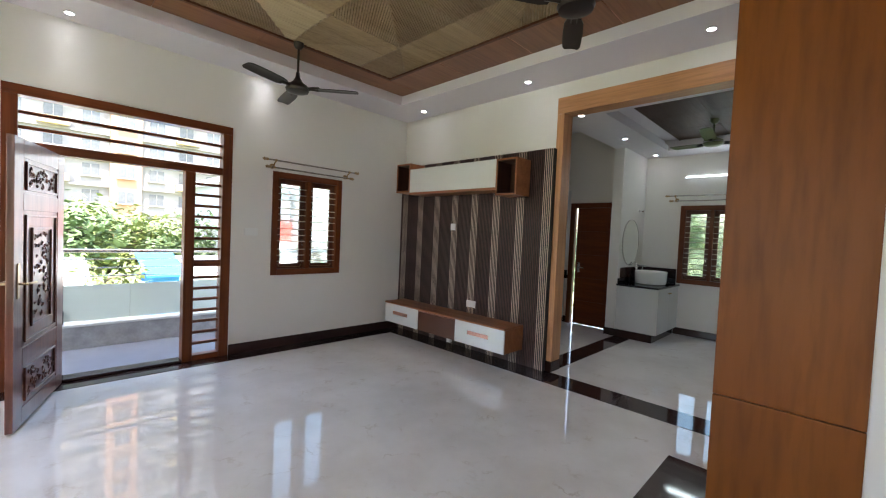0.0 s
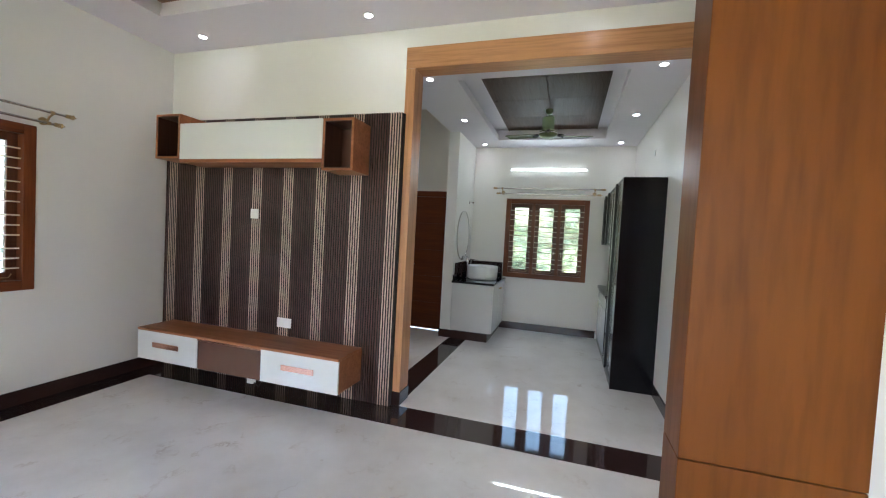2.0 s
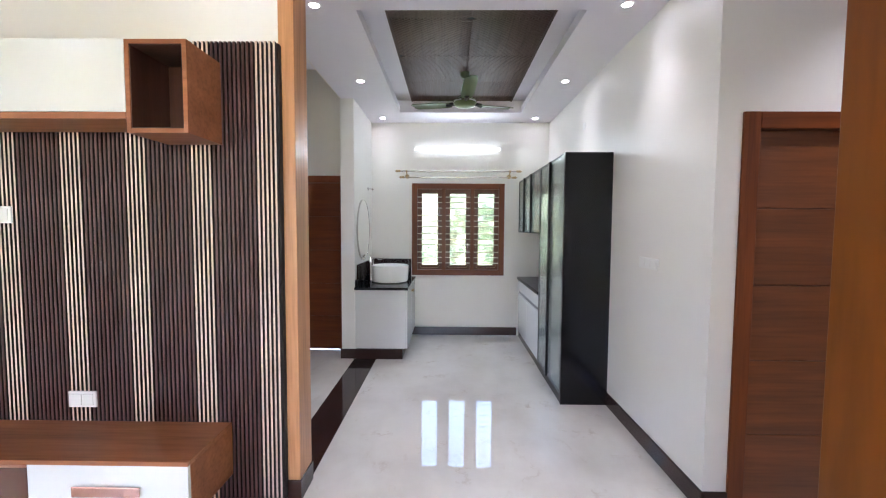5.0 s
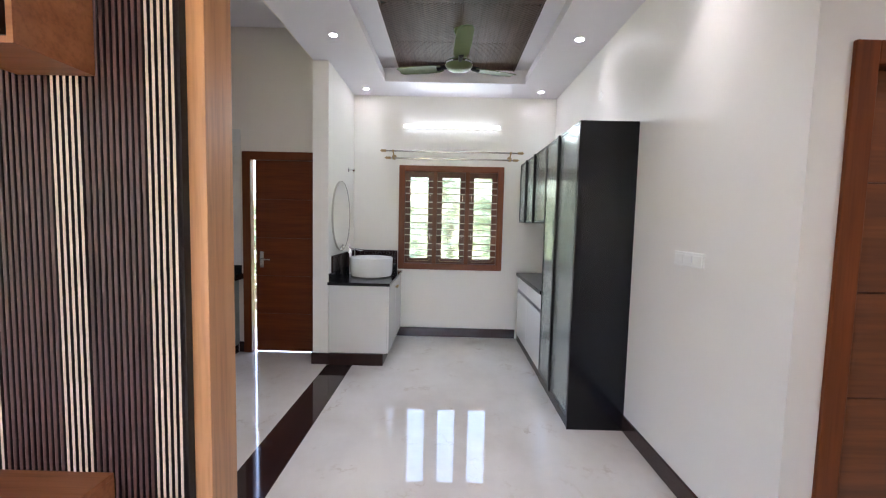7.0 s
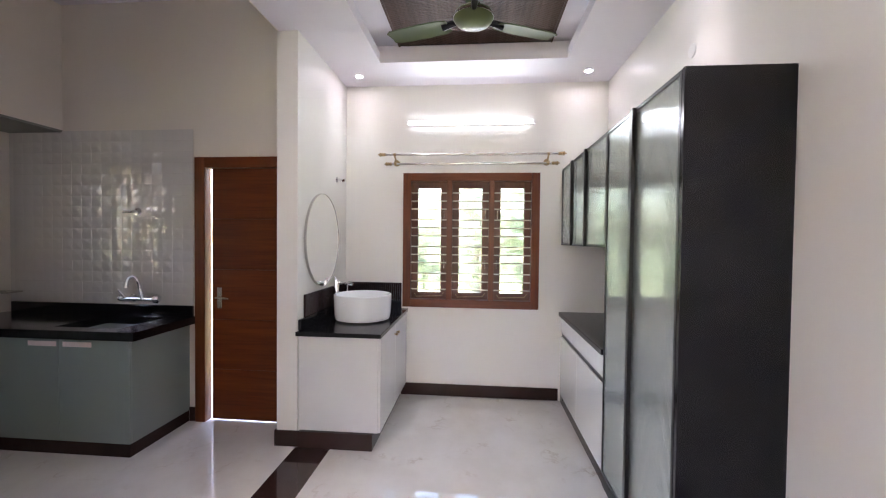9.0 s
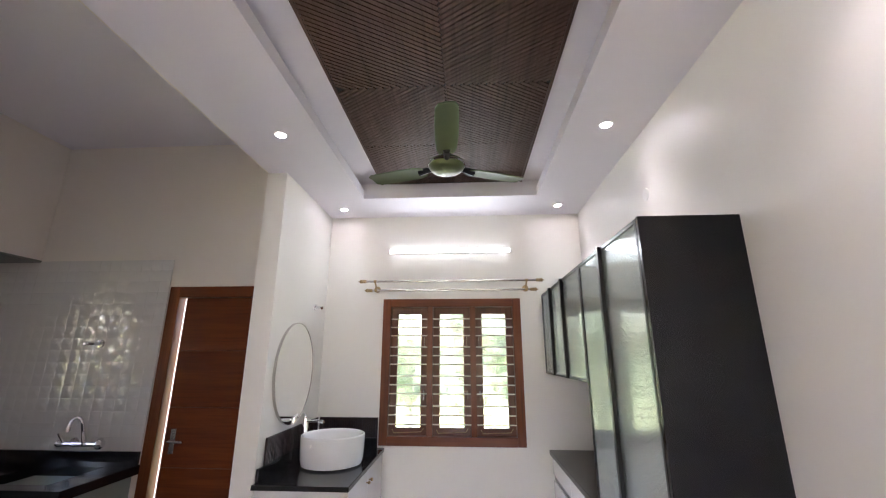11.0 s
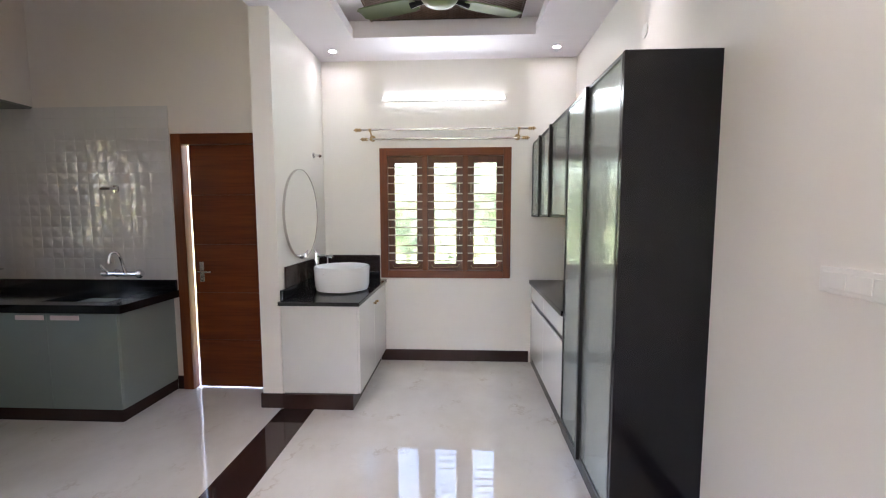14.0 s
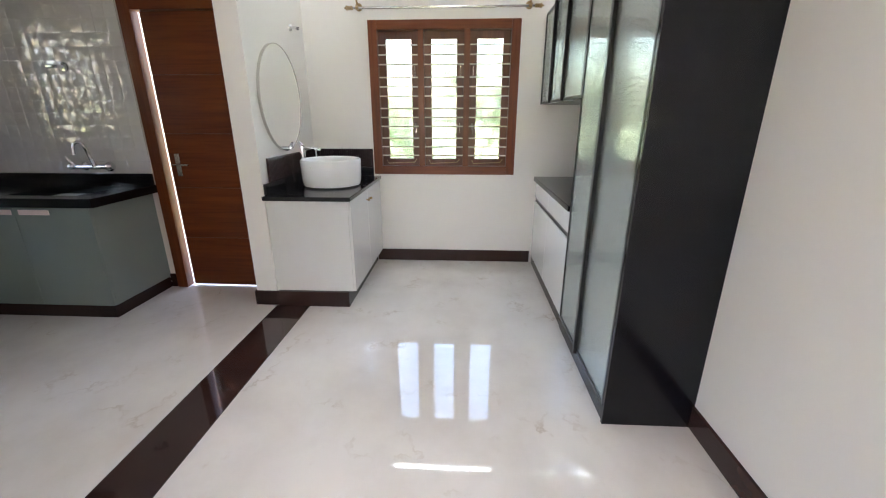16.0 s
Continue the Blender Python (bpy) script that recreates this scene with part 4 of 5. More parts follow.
part("nozzle", lathe([(0.001, 0.0), (0.014, 0.0), (0.015, -0.02), (0.001, -0.02)], (7.012, 4.302, 1.117), 14), CHROME, mixer, "", True)
part("lever", tube([(7.075, 4.38, 1.01), (7.06, 4.40, 1.05), (7.05, 4.41, 1.075)], [0.010, 0.007, 0.006], 8), CHROME, mixer, "", True)
pt = thing("pipe_outlet", "chrome capped water filter outlet on the tiles", "pipe", at=(KIT_X, 4.33, 1.70))
part("flange", lathe([(0.001, 0), (0.034, 0), (0.03, -0.01), (0.012, -0.014), (0.001, -0.014)], (KIT_X - 0.010, 4.32, 1.70), 18, "x"), CHROME, pt, "", True)
part("valve", tube([(KIT_X - 0.02, 4.32, 1.70), (KIT_X - 0.055, 4.325, 1.70), (KIT_X - 0.06, 4.40, 1.70)], 0.013, 10), CHROME, pt, "", True)
sd = thing("soap_shelf", "small steel soap holder on the kitchen wall", "shelf", at=(7.05, 5.40, 1.03))
part("tray", box(7.02, 7.14, 5.36, 5.478, 1.025, 1.037, 0.003), STEEL, sd)
part("lip", box(7.015, 7.019, 5.36, 5.478, 1.025, 1.052, 0.001), STEEL, sd)

loft = structure("kitchen_loft", box(5.2, KIT_X - 0.001, 4.99, KIT_Y - 0.001, 2.37, KIT_Z - 0.001, 0.002), KITCHEN_WALL, "cream boxed loft under the kitchen ceiling", "loft")

# thin dark sheet: shade under the loft put into its colour
part("underside", box(5.2, KIT_X - 0.002, 4.991, KIT_Y - 0.002, 2.352, 2.3695), plain("loft_underside_shade", (0.20, 0.21, 0.19), 0.5, var=0.1), loft, "loft underside with its shade in a grey-green colour")

# ---- ceiling panels ----
cp = thing("ceiling_panel", "dark wood louvre ceiling panel in a mirrored diagonal pattern", "ceiling panel", kind="structure", at=(6.3, 1.6, 3.1))
part("backing", box(5.12, 7.455, 0.995, 2.225, 3.118, 3.129), CEIL_GROOVE, cp)
edges = [5.12, 5.425, 6.092, 6.758, 7.425]
strips = bmesh.new()
YM = 1.592


def clip_strip(bm, p, q, half, lim, z0, z1):
    """A bar between two points, cut square to a rectangle by shortening."""
    x0, x1, y0, y1 = lim
    d = (q - p)
    t0, t1 = 0.0, 1.0
    for dv, a, lo, hi in ((d.x, p.x, x0, x1), (d.y, p.y, y0, y1)):
        if abs(dv) < 1e-9:
            if not lo <= a <= hi:
                return
            continue
        ta, tb = sorted(((lo - a) / dv, (hi - a) / dv))
        t0, t1 = max(t0, ta), min(t1, tb)
    if t1 - t0 < 0.02:
        return
    a, b = p + d * t0, p + d * t1
    n = Vector((-d.y, d.x, 0)).normalized() * half
    vs = [bm.verts.new(v + Vector((0, 0, z))) for z in (z0, z1) for v in (a - n, b - n, b + n, a + n)]
    bm.faces.new(vs[:4])
    for i in range(4):
        bm.faces.new((vs[i], vs[(i + 1) % 4], vs[4 + (i + 1) % 4], vs[4 + i]))


for col, (ya, yb) in enumerate(((0.997, YM - 0.003), (YM + 0.003, 2.223))):
    for row in range(len(edges) - 1):
        xa, xb = edges[row] + 0.003, edges[row + 1] - 0.003
        s = 1 if (col + row) % 2 else -1
        k = -1.2
        while k < 1.8:
            dirv = Vector((0.62 * s, 1.0, 0)).normalized()
            c0 = Vector(((xa + xb) / 2 + k * 0.9, (ya + yb) / 2, 0))
            clip_strip(strips, c0 - dirv * 0.9, c0 + dirv * 0.9, 0.0095, (xa, xb, ya, yb), 3.108, 3.1185)
            k += 0.0335
part("slats", strips, CEIL_DARK, cp, "dark wood slats")
for a, b in ((0.981, 0.9965), (2.2235, 2.239)):
    part("edge_strip", box(5.12, 7.44, a, b, 3.104, 3.1285), CEIL_DARK, cp, "dark wood edge strip")

hp = thing("ceiling_panel", "carved beige ceiling panel with a brown wood border", "ceiling panel", kind="structure", at=(2.0, 2.8, 3.34))
BX0, BX1, BY0, BY1 = 0.63, 3.405, 1.30, 4.345
OX0, OX1, OY0, OY1 = 0.062, 3.888, 0.912, 4.708
ys = [OY0 + 0.001, 1.78, 2.665, 3.56, 4.40, OY1 - 0.001]
for a, b in zip(ys, ys[1:]):
    part("border_board", box(BX1 + 0.03, OX1, a + 0.003, b - 0.003, 3.32, 3.338, 0.002), CEIL_BORDER, hp)
    part("border_board", box(OX0, BX0 - 0.03, a + 0.003, b - 0.003, 3.32, 3.338, 0.002), CEIL_BORDER, hp)
xsb = [BX0 - 0.03, 1.10, 1.95, 2.80, BX1 + 0.03]
for a, b in zip(xsb, xsb[1:]):
    part("border_board", box(a + 0.003, b - 0.003, BY1 + 0.03, OY1, 3.32, 3.338, 0.002), CEIL_BORDER, hp)
    part("border_board", box(a + 0.003, b - 0.003, OY0, BY0 - 0.03, 3.32, 3.338, 0.002), CEIL_BORDER, hp)
part("backing", box(OX0, OX1, OY0, OY1, 3.3385, 3.358), CEIL_GROOVE, hp)
jl = bmesh.new()
for y in ys[1:-1]:
    add_box(jl, BX1 + 0.03, OX1, y - 0.003, y + 0.003, 3.3215, 3.3285)
part("joint_strip", jl, COPPER, hp, "thin metal joint strip")
carv = bmesh.new()
rng = random.Random(11)
T = 0.78
nx, ny = int((BX1 - BX0) / T) + 1, int((BY1 - BY0) / T) + 1
for i in range(nx):
    for j in range(ny):
        x0, y0 = BX0 + i * T, BY0 + j * T
        x1, y1 = min(x0 + T, BX1 - 0.004), min(y0 + T, BY1 - 0.004)
        # each square splits into two triangles of parallel ribs
        flip = (i + j) % 2
        for tri in (0, 1):
            ang = rng.choice((0.0, 0.785, 1.571, 2.356)) + (0.3 if tri else -0.2)
            d = Vector((math.cos(ang), math.sin(ang), 0))
            n = Vector((-d.y, d.x, 0))
            c = Vector((x0 + T / 2, y0 + T / 2, 0))
            for k in range(-26, 27):
                p = c + n * (k * 0.0225)
                # the part of this line inside the triangle
                lo, hi = -0.6, 0.6
                good = []
                for q in range(61):
                    s = lo + (hi - lo) * q / 60
                    v = p + d * s
                    u, w2 = (v.x - x0) / T, (v.y - y0) / T
                    inside = x0 < v.x < x1 and y0 < v.y < y1 and ((u + w2 < 1) if flip else (u > w2)) == (tri == 0)
                    if inside:
                        good.append(s)
                if len(good) > 1:
                    a, b = p + d * good[0], p + d * good[-1]
                    h = n * 0.0095
                    vs = [carv.verts.new(a - h + Vector((0, 0, 3.338))), carv.verts.new(b - h + Vector((0, 0, 3.338))), carv.verts.new(b + Vector((0, 0, 3.323))), carv.verts.new(a + Vector((0, 0, 3.323))), carv.verts.new(b + h + Vector((0, 0, 3.338))), carv.verts.new(a + h + Vector((0, 0, 3.338)))]
                    carv.faces.new((vs[0], vs[1], vs[2], vs[3]))
                    carv.faces.new((vs[3], vs[2], vs[4], vs[5]))
part("carved_ribs", carv, CEIL_CARVED, hp, "beige carved ribs in triangular fields")
fr = bmesh.new()
for r in ((BX0 - 0.03, BX1 + 0.03, BY0 - 0.03, BY0), (BX0 - 0.03, BX1 + 0.03, BY1, BY1 + 0.03), (BX0 - 0.03, BX0, BY0, BY1), (BX1, BX1 + 0.03, BY0, BY1)):
    add_box(fr, *r, 3.312, 3.3383)
part("inner_frame", fr, SASH, hp, "dark wood inner frame")
part("panel_field", box(BX0, BX1, BY0, BY1, 3.3335, 3.3383), CEIL_CARVED, hp)


# ---- fans ----
def ceiling_fan(x, y, ztop, zhub, angle, body_mat, blade_mat, label, radius=0.60, cone=False):
    f = thing("ceiling_fan", label, "ceiling fan", at=(x, y, ztop))
    part("canopy", lathe([(0.001, 0), (0.05, 0), (0.048, -0.03), (0.03, -0.055), (0.014, -0.06), (0.001, -0.06)], (x, y, ztop), 20), body_mat, f, "", True)
    part("rod", tube([(x, y, ztop - 0.05), (x, y, zhub + 0.07)], 0.0115, 10), body_mat, f, "", True)
    if cone:
        prof = [(0.001, 0.15), (0.018, 0.15), (0.024, 0.10), (0.05, 0.055), (0.10, 0.02), (0.115, -0.015), (0.105, -0.04), (0.06, -0.055), (0.001, -0.06)]
    else:
        prof = [(0.001, 0.09), (0.03, 0.09), (0.034, 0.06), (0.075, 0.045), (0.112, 0.02), (0.118, -0.01), (0.10, -0.035), (0.06, -0.05), (0.001, -0.054)]
    part("motor", lathe(prof, (x, y, zhub), 32), body_mat, f, "", True)
    if not cone:
        part("motor_band", lathe([(0.114, 0.008), (0.1205, 0.006), (0.1205, -0.006), (0.114, -0.008)], (x, y, zhub), 32), CHROME, f, "chrome band", True)
    for k in range(3):
        a = angle + k * 2 * math.pi / 3
        u, v = Vector((math.cos(a), math.sin(a), 0)), Vector((-math.sin(a), math.cos(a), 0))
        c = Vector((x, y, zhub - 0.005))
        arm = bmesh.new()
        add_tube(arm, [c + u * 0.09, c + u * 0.15 + Vector((0, 0, 0.006)), c + u * 0.21 + Vector((0, 0, 0.004))], [0.016, 0.020, 0.024], 8)
        part("blade_arm", arm, body_mat if cone else BLACK_METAL, f, "", True)
        bl = bmesh.new()
        rise = 0.0 if cone else 0.09
        st = [(0.17, 0.045), (0.22, 0.062), (0.35, 0.068), (0.50, 0.066), (radius - 0.03, 0.062), (radius, 0.045)]
        rows = []
        for r, hw in st:
            tilt = 0.13
            row = []
            for s in (-1, -0.5, 0, 0.5, 1):
                for dz in (0.004, -0.004):
                    row.append(bl.verts.new(c + u * r + v * (s * hw) + Vector((0, 0, s * hw * tilt + 0.006 * (1 - s * s) + rise * (r - 0.17) + dz))))
            rows.append(row)
        for r0, r1 in zip(rows, rows[1:]):
            for i in range(4):
                bl.faces.new((r0[2 * i], r0[2 * i + 2], r1[2 * i + 2], r1[2 * i]))
                bl.faces.new((r0[2 * i + 1], r1[2 * i + 1], r1[2 * i + 3], r0[2 * i + 3]))
            bl.faces.new((r0[0], r1[0], r1[1], r0[1]))
            bl.faces.new((r0[8], r0[9], r1[9], r1[8]))
        for row in (rows[0], rows[-1]):
            bl.faces.new((row[0], row[1], row[3], row[5], row[7], row[9], row[8], row[6], row[4], row[2]))
        part("blade", bl, blade_mat, f, "", True)
    return f


ceiling_fan(6.50, 1.604, 3.108, 2.812, math.radians(183), FAN_OLIVE, FAN_BLADE, "olive green three-blade ceiling fan under the dark panel", 0.62)
ceiling_fan(2.25, 4.335, 3.32, 2.88, math.radians(-40), FAN_BROWN, FAN_BROWN, "dark brown three-blade ceiling fan with cone motor", 0.60, True)
ceiling_fan(2.75, 1.62, 3.322, 2.935, math.radians(30), FAN_BROWN, FAN_BROWN, "dark brown three-blade ceiling fan with cone motor", 0.60, True)


# ---- downlights and tube ----
def downlight(x, y, z, watts):
    d = thing("downlight", "round recessed white ceiling downlight, lit", "ceiling light", group="downlights", at=(x, y, z))
    part("ring", lathe([(0.028, 0.0), (0.040, 0.0), (0.038, -0.005), (0.030, -0.006)], (x, y, z), 28), PLASTIC, d, "", True)
    part("lens", lathe([(0.001, -0.001), (0.029, -0.001), (0.029, -0.0035), (0.001, -0.0045)], (x, y, z), 28), LAMP_FACE, d, "glowing white lens")
    lamp = new("downlight_lamp", bpy.data.lights.new("downlight_lamp", "SPOT"))
    lamp.data.energy, lamp.data.spot_size, lamp.data.spot_blend = watts, radians(95), 1.0
    lamp.data.shadow_soft_size, lamp.data.color = 0.05, (0.82, 1.0, 0.95) if x > 7 else (0.97, 0.985, 0.95)
    lamp.location = (x, y, z - 0.012)


for x in (4.95, 6.31, 7.655):
    for y in (0.635, 2.64):
        downlight(x, y, DIN_Z, 0.75 if x > 7 else 1.25 if x > 5.5 else 2.0)
# last five are unseen, added to fill the hall and brighten the passage
for x, y in ((4.21, 4.61), (4.185, 2.90), (4.13, 1.19), (2.245, 5.12), (0.6, 5.06), (-0.45, 3.4), (-0.45, 1.2), (0.9, -0.6), (2.4, -0.6), (3.85, -0.4)):
    downlight(x, y, HALL_Z, (2.2 if y < 2 else 0.5) if x > 4.1 else 7.0 if x > 3.8 else 1.1 if y > 5 else 3.2)

tl = thing("tube_light", "lit white batten tube light on the dining wall", "wall light", at=(FAR_X, 1.645, 2.595))
part("batten", box(FAR_X - 0.022, FAR_X - 0.0005, 1.05, 2.24, 2.577, 2.615, 0.003), PLASTIC, tl)
part("tube", tube([(FAR_X - 0.034, 1.07, 2.596), (FAR_X - 0.034, 2.22, 2.596)], 0.017, 14), TUBE_GLOW, tl, "glowing tube")
for y in (1.055, 2.235):
    part("end_cap", box(FAR_X - 0.05, FAR_X - 0.0005, y - 0.012, y + 0.012, 2.575, 2.617, 0.003), PLASTIC, tl)
tlamp = new("tube_lamp", bpy.data.lights.new("tube_lamp", "AREA"))
tlamp.data.shape, tlamp.data.size, tlamp.data.size_y, tlamp.data.energy = "RECTANGLE", 1.1, 0.03, 0.42
tlamp.data.color = (0.82, 1.0, 0.96)
tlamp.matrix_world = look((FAR_X - 0.055, 1.645, 2.596), (FAR_X - 1, 1.645, 2.45))


# ---- switches and sockets ----
def switch_plate(axis, c, u, z, w, h, sign, rockers, label, name="switch_plate"):
    def bx(d0, d1, a, b, p, q, bev):
        lo, hi = sorted((c + sign * d0, c + sign * d1))
        return box(lo, hi, a, b, p, q, bev) if axis == "x" else box(a, b, lo, hi, p, q, bev)
    t = thing(name, label, "switch", at=(c, u, z) if axis == "x" else (u, c, z))
    part("plate", bx(0, 0.011, u - w / 2, u + w / 2, z - h / 2, z + h / 2, 0.003), PLASTIC, t)
    n = rockers
    for k in range(n):
        a = u - w / 2 + 0.012 + (w - 0.024) * k / n
        part("rocker", bx(0.0112, 0.0145, a + 0.002, a + (w - 0.024) / n - 0.002, z - h / 2 + 0.014, z + h / 2 - 0.014, 0.0015), PLASTIC, t)


switch_plate("x", 4.39, 4.113, 1.587, 0.085, 0.09, -1, 1, "white single socket plate on the slat panel", "socket_plate")
switch_plate("x", 4.39, 3.735, 0.596, 0.15, 0.088, -1, 2, "white double socket plate on the slat panel", "socket_plate")
switch_plate("y", RIGHT_Y, 5.05, 1.292, 0.25, 0.076, 1, 3, "white four-module switch plate on the cream wall")
switch_plate("y", BALC_Y, 2.17, 1.41, 0.15, 0.088, -1, 3, "white switch plate between the door and the window")
ac = thing("vent_cover", "round white blanking cap on the dining wall", "cap", at=(6.455, RIGHT_Y, 2.56))
part("cap", lathe([(0.001, 0), (0.04, 0), (0.038, 0.006), (0.001, 0.008)], (6.455, RIGHT_Y, 2.56), 20, "y"), PLASTIC, ac, "", True)

# ---- faceted kitchen tiles ----
TILE = plain("glossy_tile", (0.70, 0.675, 0.65), 0.05, var=0.02, scale=2, grain=300, relief=0)
splash_wall = thing("kitchen_tiles", "white glossy faceted wall tiles above the kitchen sink", "wall tiles", kind="structure", at=(KIT_X, 4.6, 0.95))
part("grout", box(KIT_X - 0.004, KIT_X - 0.0005, 3.845, KIT_Y - 0.001, 0.946, 2.36), plain("grout", (0.68, 0.655, 0.63), 0.5, var=0.05), splash_wall)
TW, TH = 0.0885, 0.0885
tile_meshes = []
rng = random.Random(7)
for k in range(9):
    bm = bmesh.new()
    h, w = TH / 2 - 0.0003, TW / 2 - 0.0003
    ring = [bm.verts.new((0, s * w, t * h)) for s, t in ((-1, -1), (1, -1), (1, 1), (-1, 1))]
    low = [bm.verts.new((-0.0035, v.co.y, v.co.z)) for v in ring]
    mids = [bm.verts.new((-0.0035 - rng.uniform(0, 0.0012), (a.co.y + b.co.y) / 2, (a.co.z + b.co.z) / 2)) for a, b in zip(low, low[1:] + low[:1])]
    tip = bm.verts.new((-0.0051 - rng.uniform(0, 0.0018), rng.uniform(-0.4, 0.4) * w, rng.uniform(-0.4, 0.4) * h))
    for i in range(4):
        bm.faces.new((ring[i], ring[(i + 1) % 4], low[(i + 1) % 4], mids[i], low[i]))
        bm.faces.new((low[i], mids[i], tip))
        bm.faces.new((mids[i], low[(i + 1) % 4], tip))
    me = mesh_from(bm, "tile")
    me.materials.append(TILE)
    tile_meshes.append(me)
for i in range(18):
    for j in range(16):
        s = new("tile", rng.choice(tile_meshes))
        s.parent = splash_wall
        s.location = Vector((KIT_X - 0.004, 3.845 + TW * (i + 0.5), 0.946 + TH * (j + 0.5))) - splash_wall.location

# ---- balcony ----
STONE = plain("grey_marble_kerb", (0.36, 0.35, 0.35), 0.3, var=0.3, scale=6, grain=40, relief=0.1)
structure("balcony_floor", box(HX0 - 0.2, 4.6, 5.47, 6.75, -0.15, -0.02), plain("balcony_tile", (0.25, 0.25, 0.265), 0.12, var=0.08, scale=2), "grey tiled balcony floor", "floor")
structure("balcony_kerb", box(HX0 - 0.2, 4.6, 6.50, 6.68, -0.02, 0.235, 0.006), STONE, "grey marble balcony kerb", "kerb")
structure("balcony_coping", box(HX0 - 0.2, 4.6, 6.485, 6.70, 0.236, 0.262, 0.004), plain("coping_stone", (0.62, 0.62, 0.60), 0.3, var=0.1), "pale stone coping on the balcony kerb", "coping")
FROST = plain("frosted_green_glass", (0.60, 0.68, 0.63), 0.15, var=0.03, relief=0)
rail = thing("balcony_railing", "steel balcony railing with a pale green glass panel", "railing", at=(1.7, 6.6, 0.26))
for x in (-0.6, 0.62, 1.86, 3.1, 4.3):
    part("post", tube([(x, 6.6, 0.262), (x, 6.6, 1.10)], 0.019, 10), STEEL, rail, "", True)
    part("post_foot", box(x - 0.02, x + 0.02, 6.545, 6.585, 0.262, 0.42, 0.003), BLACK_METAL, rail, "dark glass clamp")
part("top_rail", tube([(-1.0, 6.6, 1.10), (4.55, 6.6, 1.10)], 0.024, 12), STEEL, rail, "", True)
for z in (0.80, 0.90, 1.0):
    part("rod", tube([(-1.0, 6.6, z), (4.55, 6.6, z)], 0.007, 8), STEEL, rail, "", True)
xs = [-1.0, 0.0, 1.24, 2.48, 3.7, 4.55]
for a, b in zip(xs, xs[1:]):
    part("glass_panel", box(a + 0.001, b - 0.001, 6.596, 6.606, 0.285, 0.70), FROST, rail, "pale green frosted glass panel")

# ---- outside ----
LEAF = plain("leaf_green", (0.13, 0.20, 0.07), 0.45, var=0.25, scale=0.8, grain=6, relief=0, random_amount=0.3)
LEAF_YOUNG = plain("leaf_yellow_green", (0.25, 0.31, 0.09), 0.45, var=0.2, scale=0.8, grain=6, relief=0, random_amount=0.2)
# leaf green paled and greyed, so the colour holds the outdoor haze
LEAF_HAZY = plain("leaf_hazy_green", (0.21, 0.27, 0.17), 0.5, var=0.25, scale=0.8, grain=6, relief=0, random_amount=0.2)
BARK = plain("bark", (0.14, 0.10, 0.07), 0.8, var=0.3, scale=4, grain=30, relief=0.4)
GRASS = plain("grass_ground", (0.28, 0.31, 0.14), 0.9, var=0.35, scale=0.15, grain=4, relief=0)
FACADE = plain("facade_paint", (0.28, 0.27, 0.265), 0.7, var=0.05, scale=0.2, grain=6, relief=0)
ACCENT = plain("facade_orange", (0.46, 0.27, 0.17), 0.7, var=0.05, scale=0.2, grain=6, relief=0)
ACCENT2 = plain("facade_yellow", (0.48, 0.39, 0.22), 0.7, var=0.05, scale=0.2, grain=6, relief=0)
DARK_PANE = plain("far_window_glass", (0.14, 0.15, 0.16), 0.1, var=0.2, relief=0)
GREY_WALL = plain("grey_render", (0.46, 0.46, 0.47), 0.7, var=0.05, scale=0.4, grain=8, relief=0)
RED_WALL = plain("red_wall_paint", (0.58, 0.10, 0.07), 0.7, var=0.08, scale=0.4, grain=8, relief=0)
WHITE_WALL = plain("white_wall_paint", (0.78, 0.78, 0.78), 0.7, var=0.05, scale=0.4, grain=8, relief=0)
BLUE_SHEET = plain("blue_tarpaulin", (0.04, 0.26, 0.62), 0.4, var=0.15, scale=1, grain=10, relief=0.2)
GZ = -3.5
structure("ground", box(-400, 400, -400, 400, GZ - 0.1, GZ), GRASS, "grassy open ground outside", "ground")


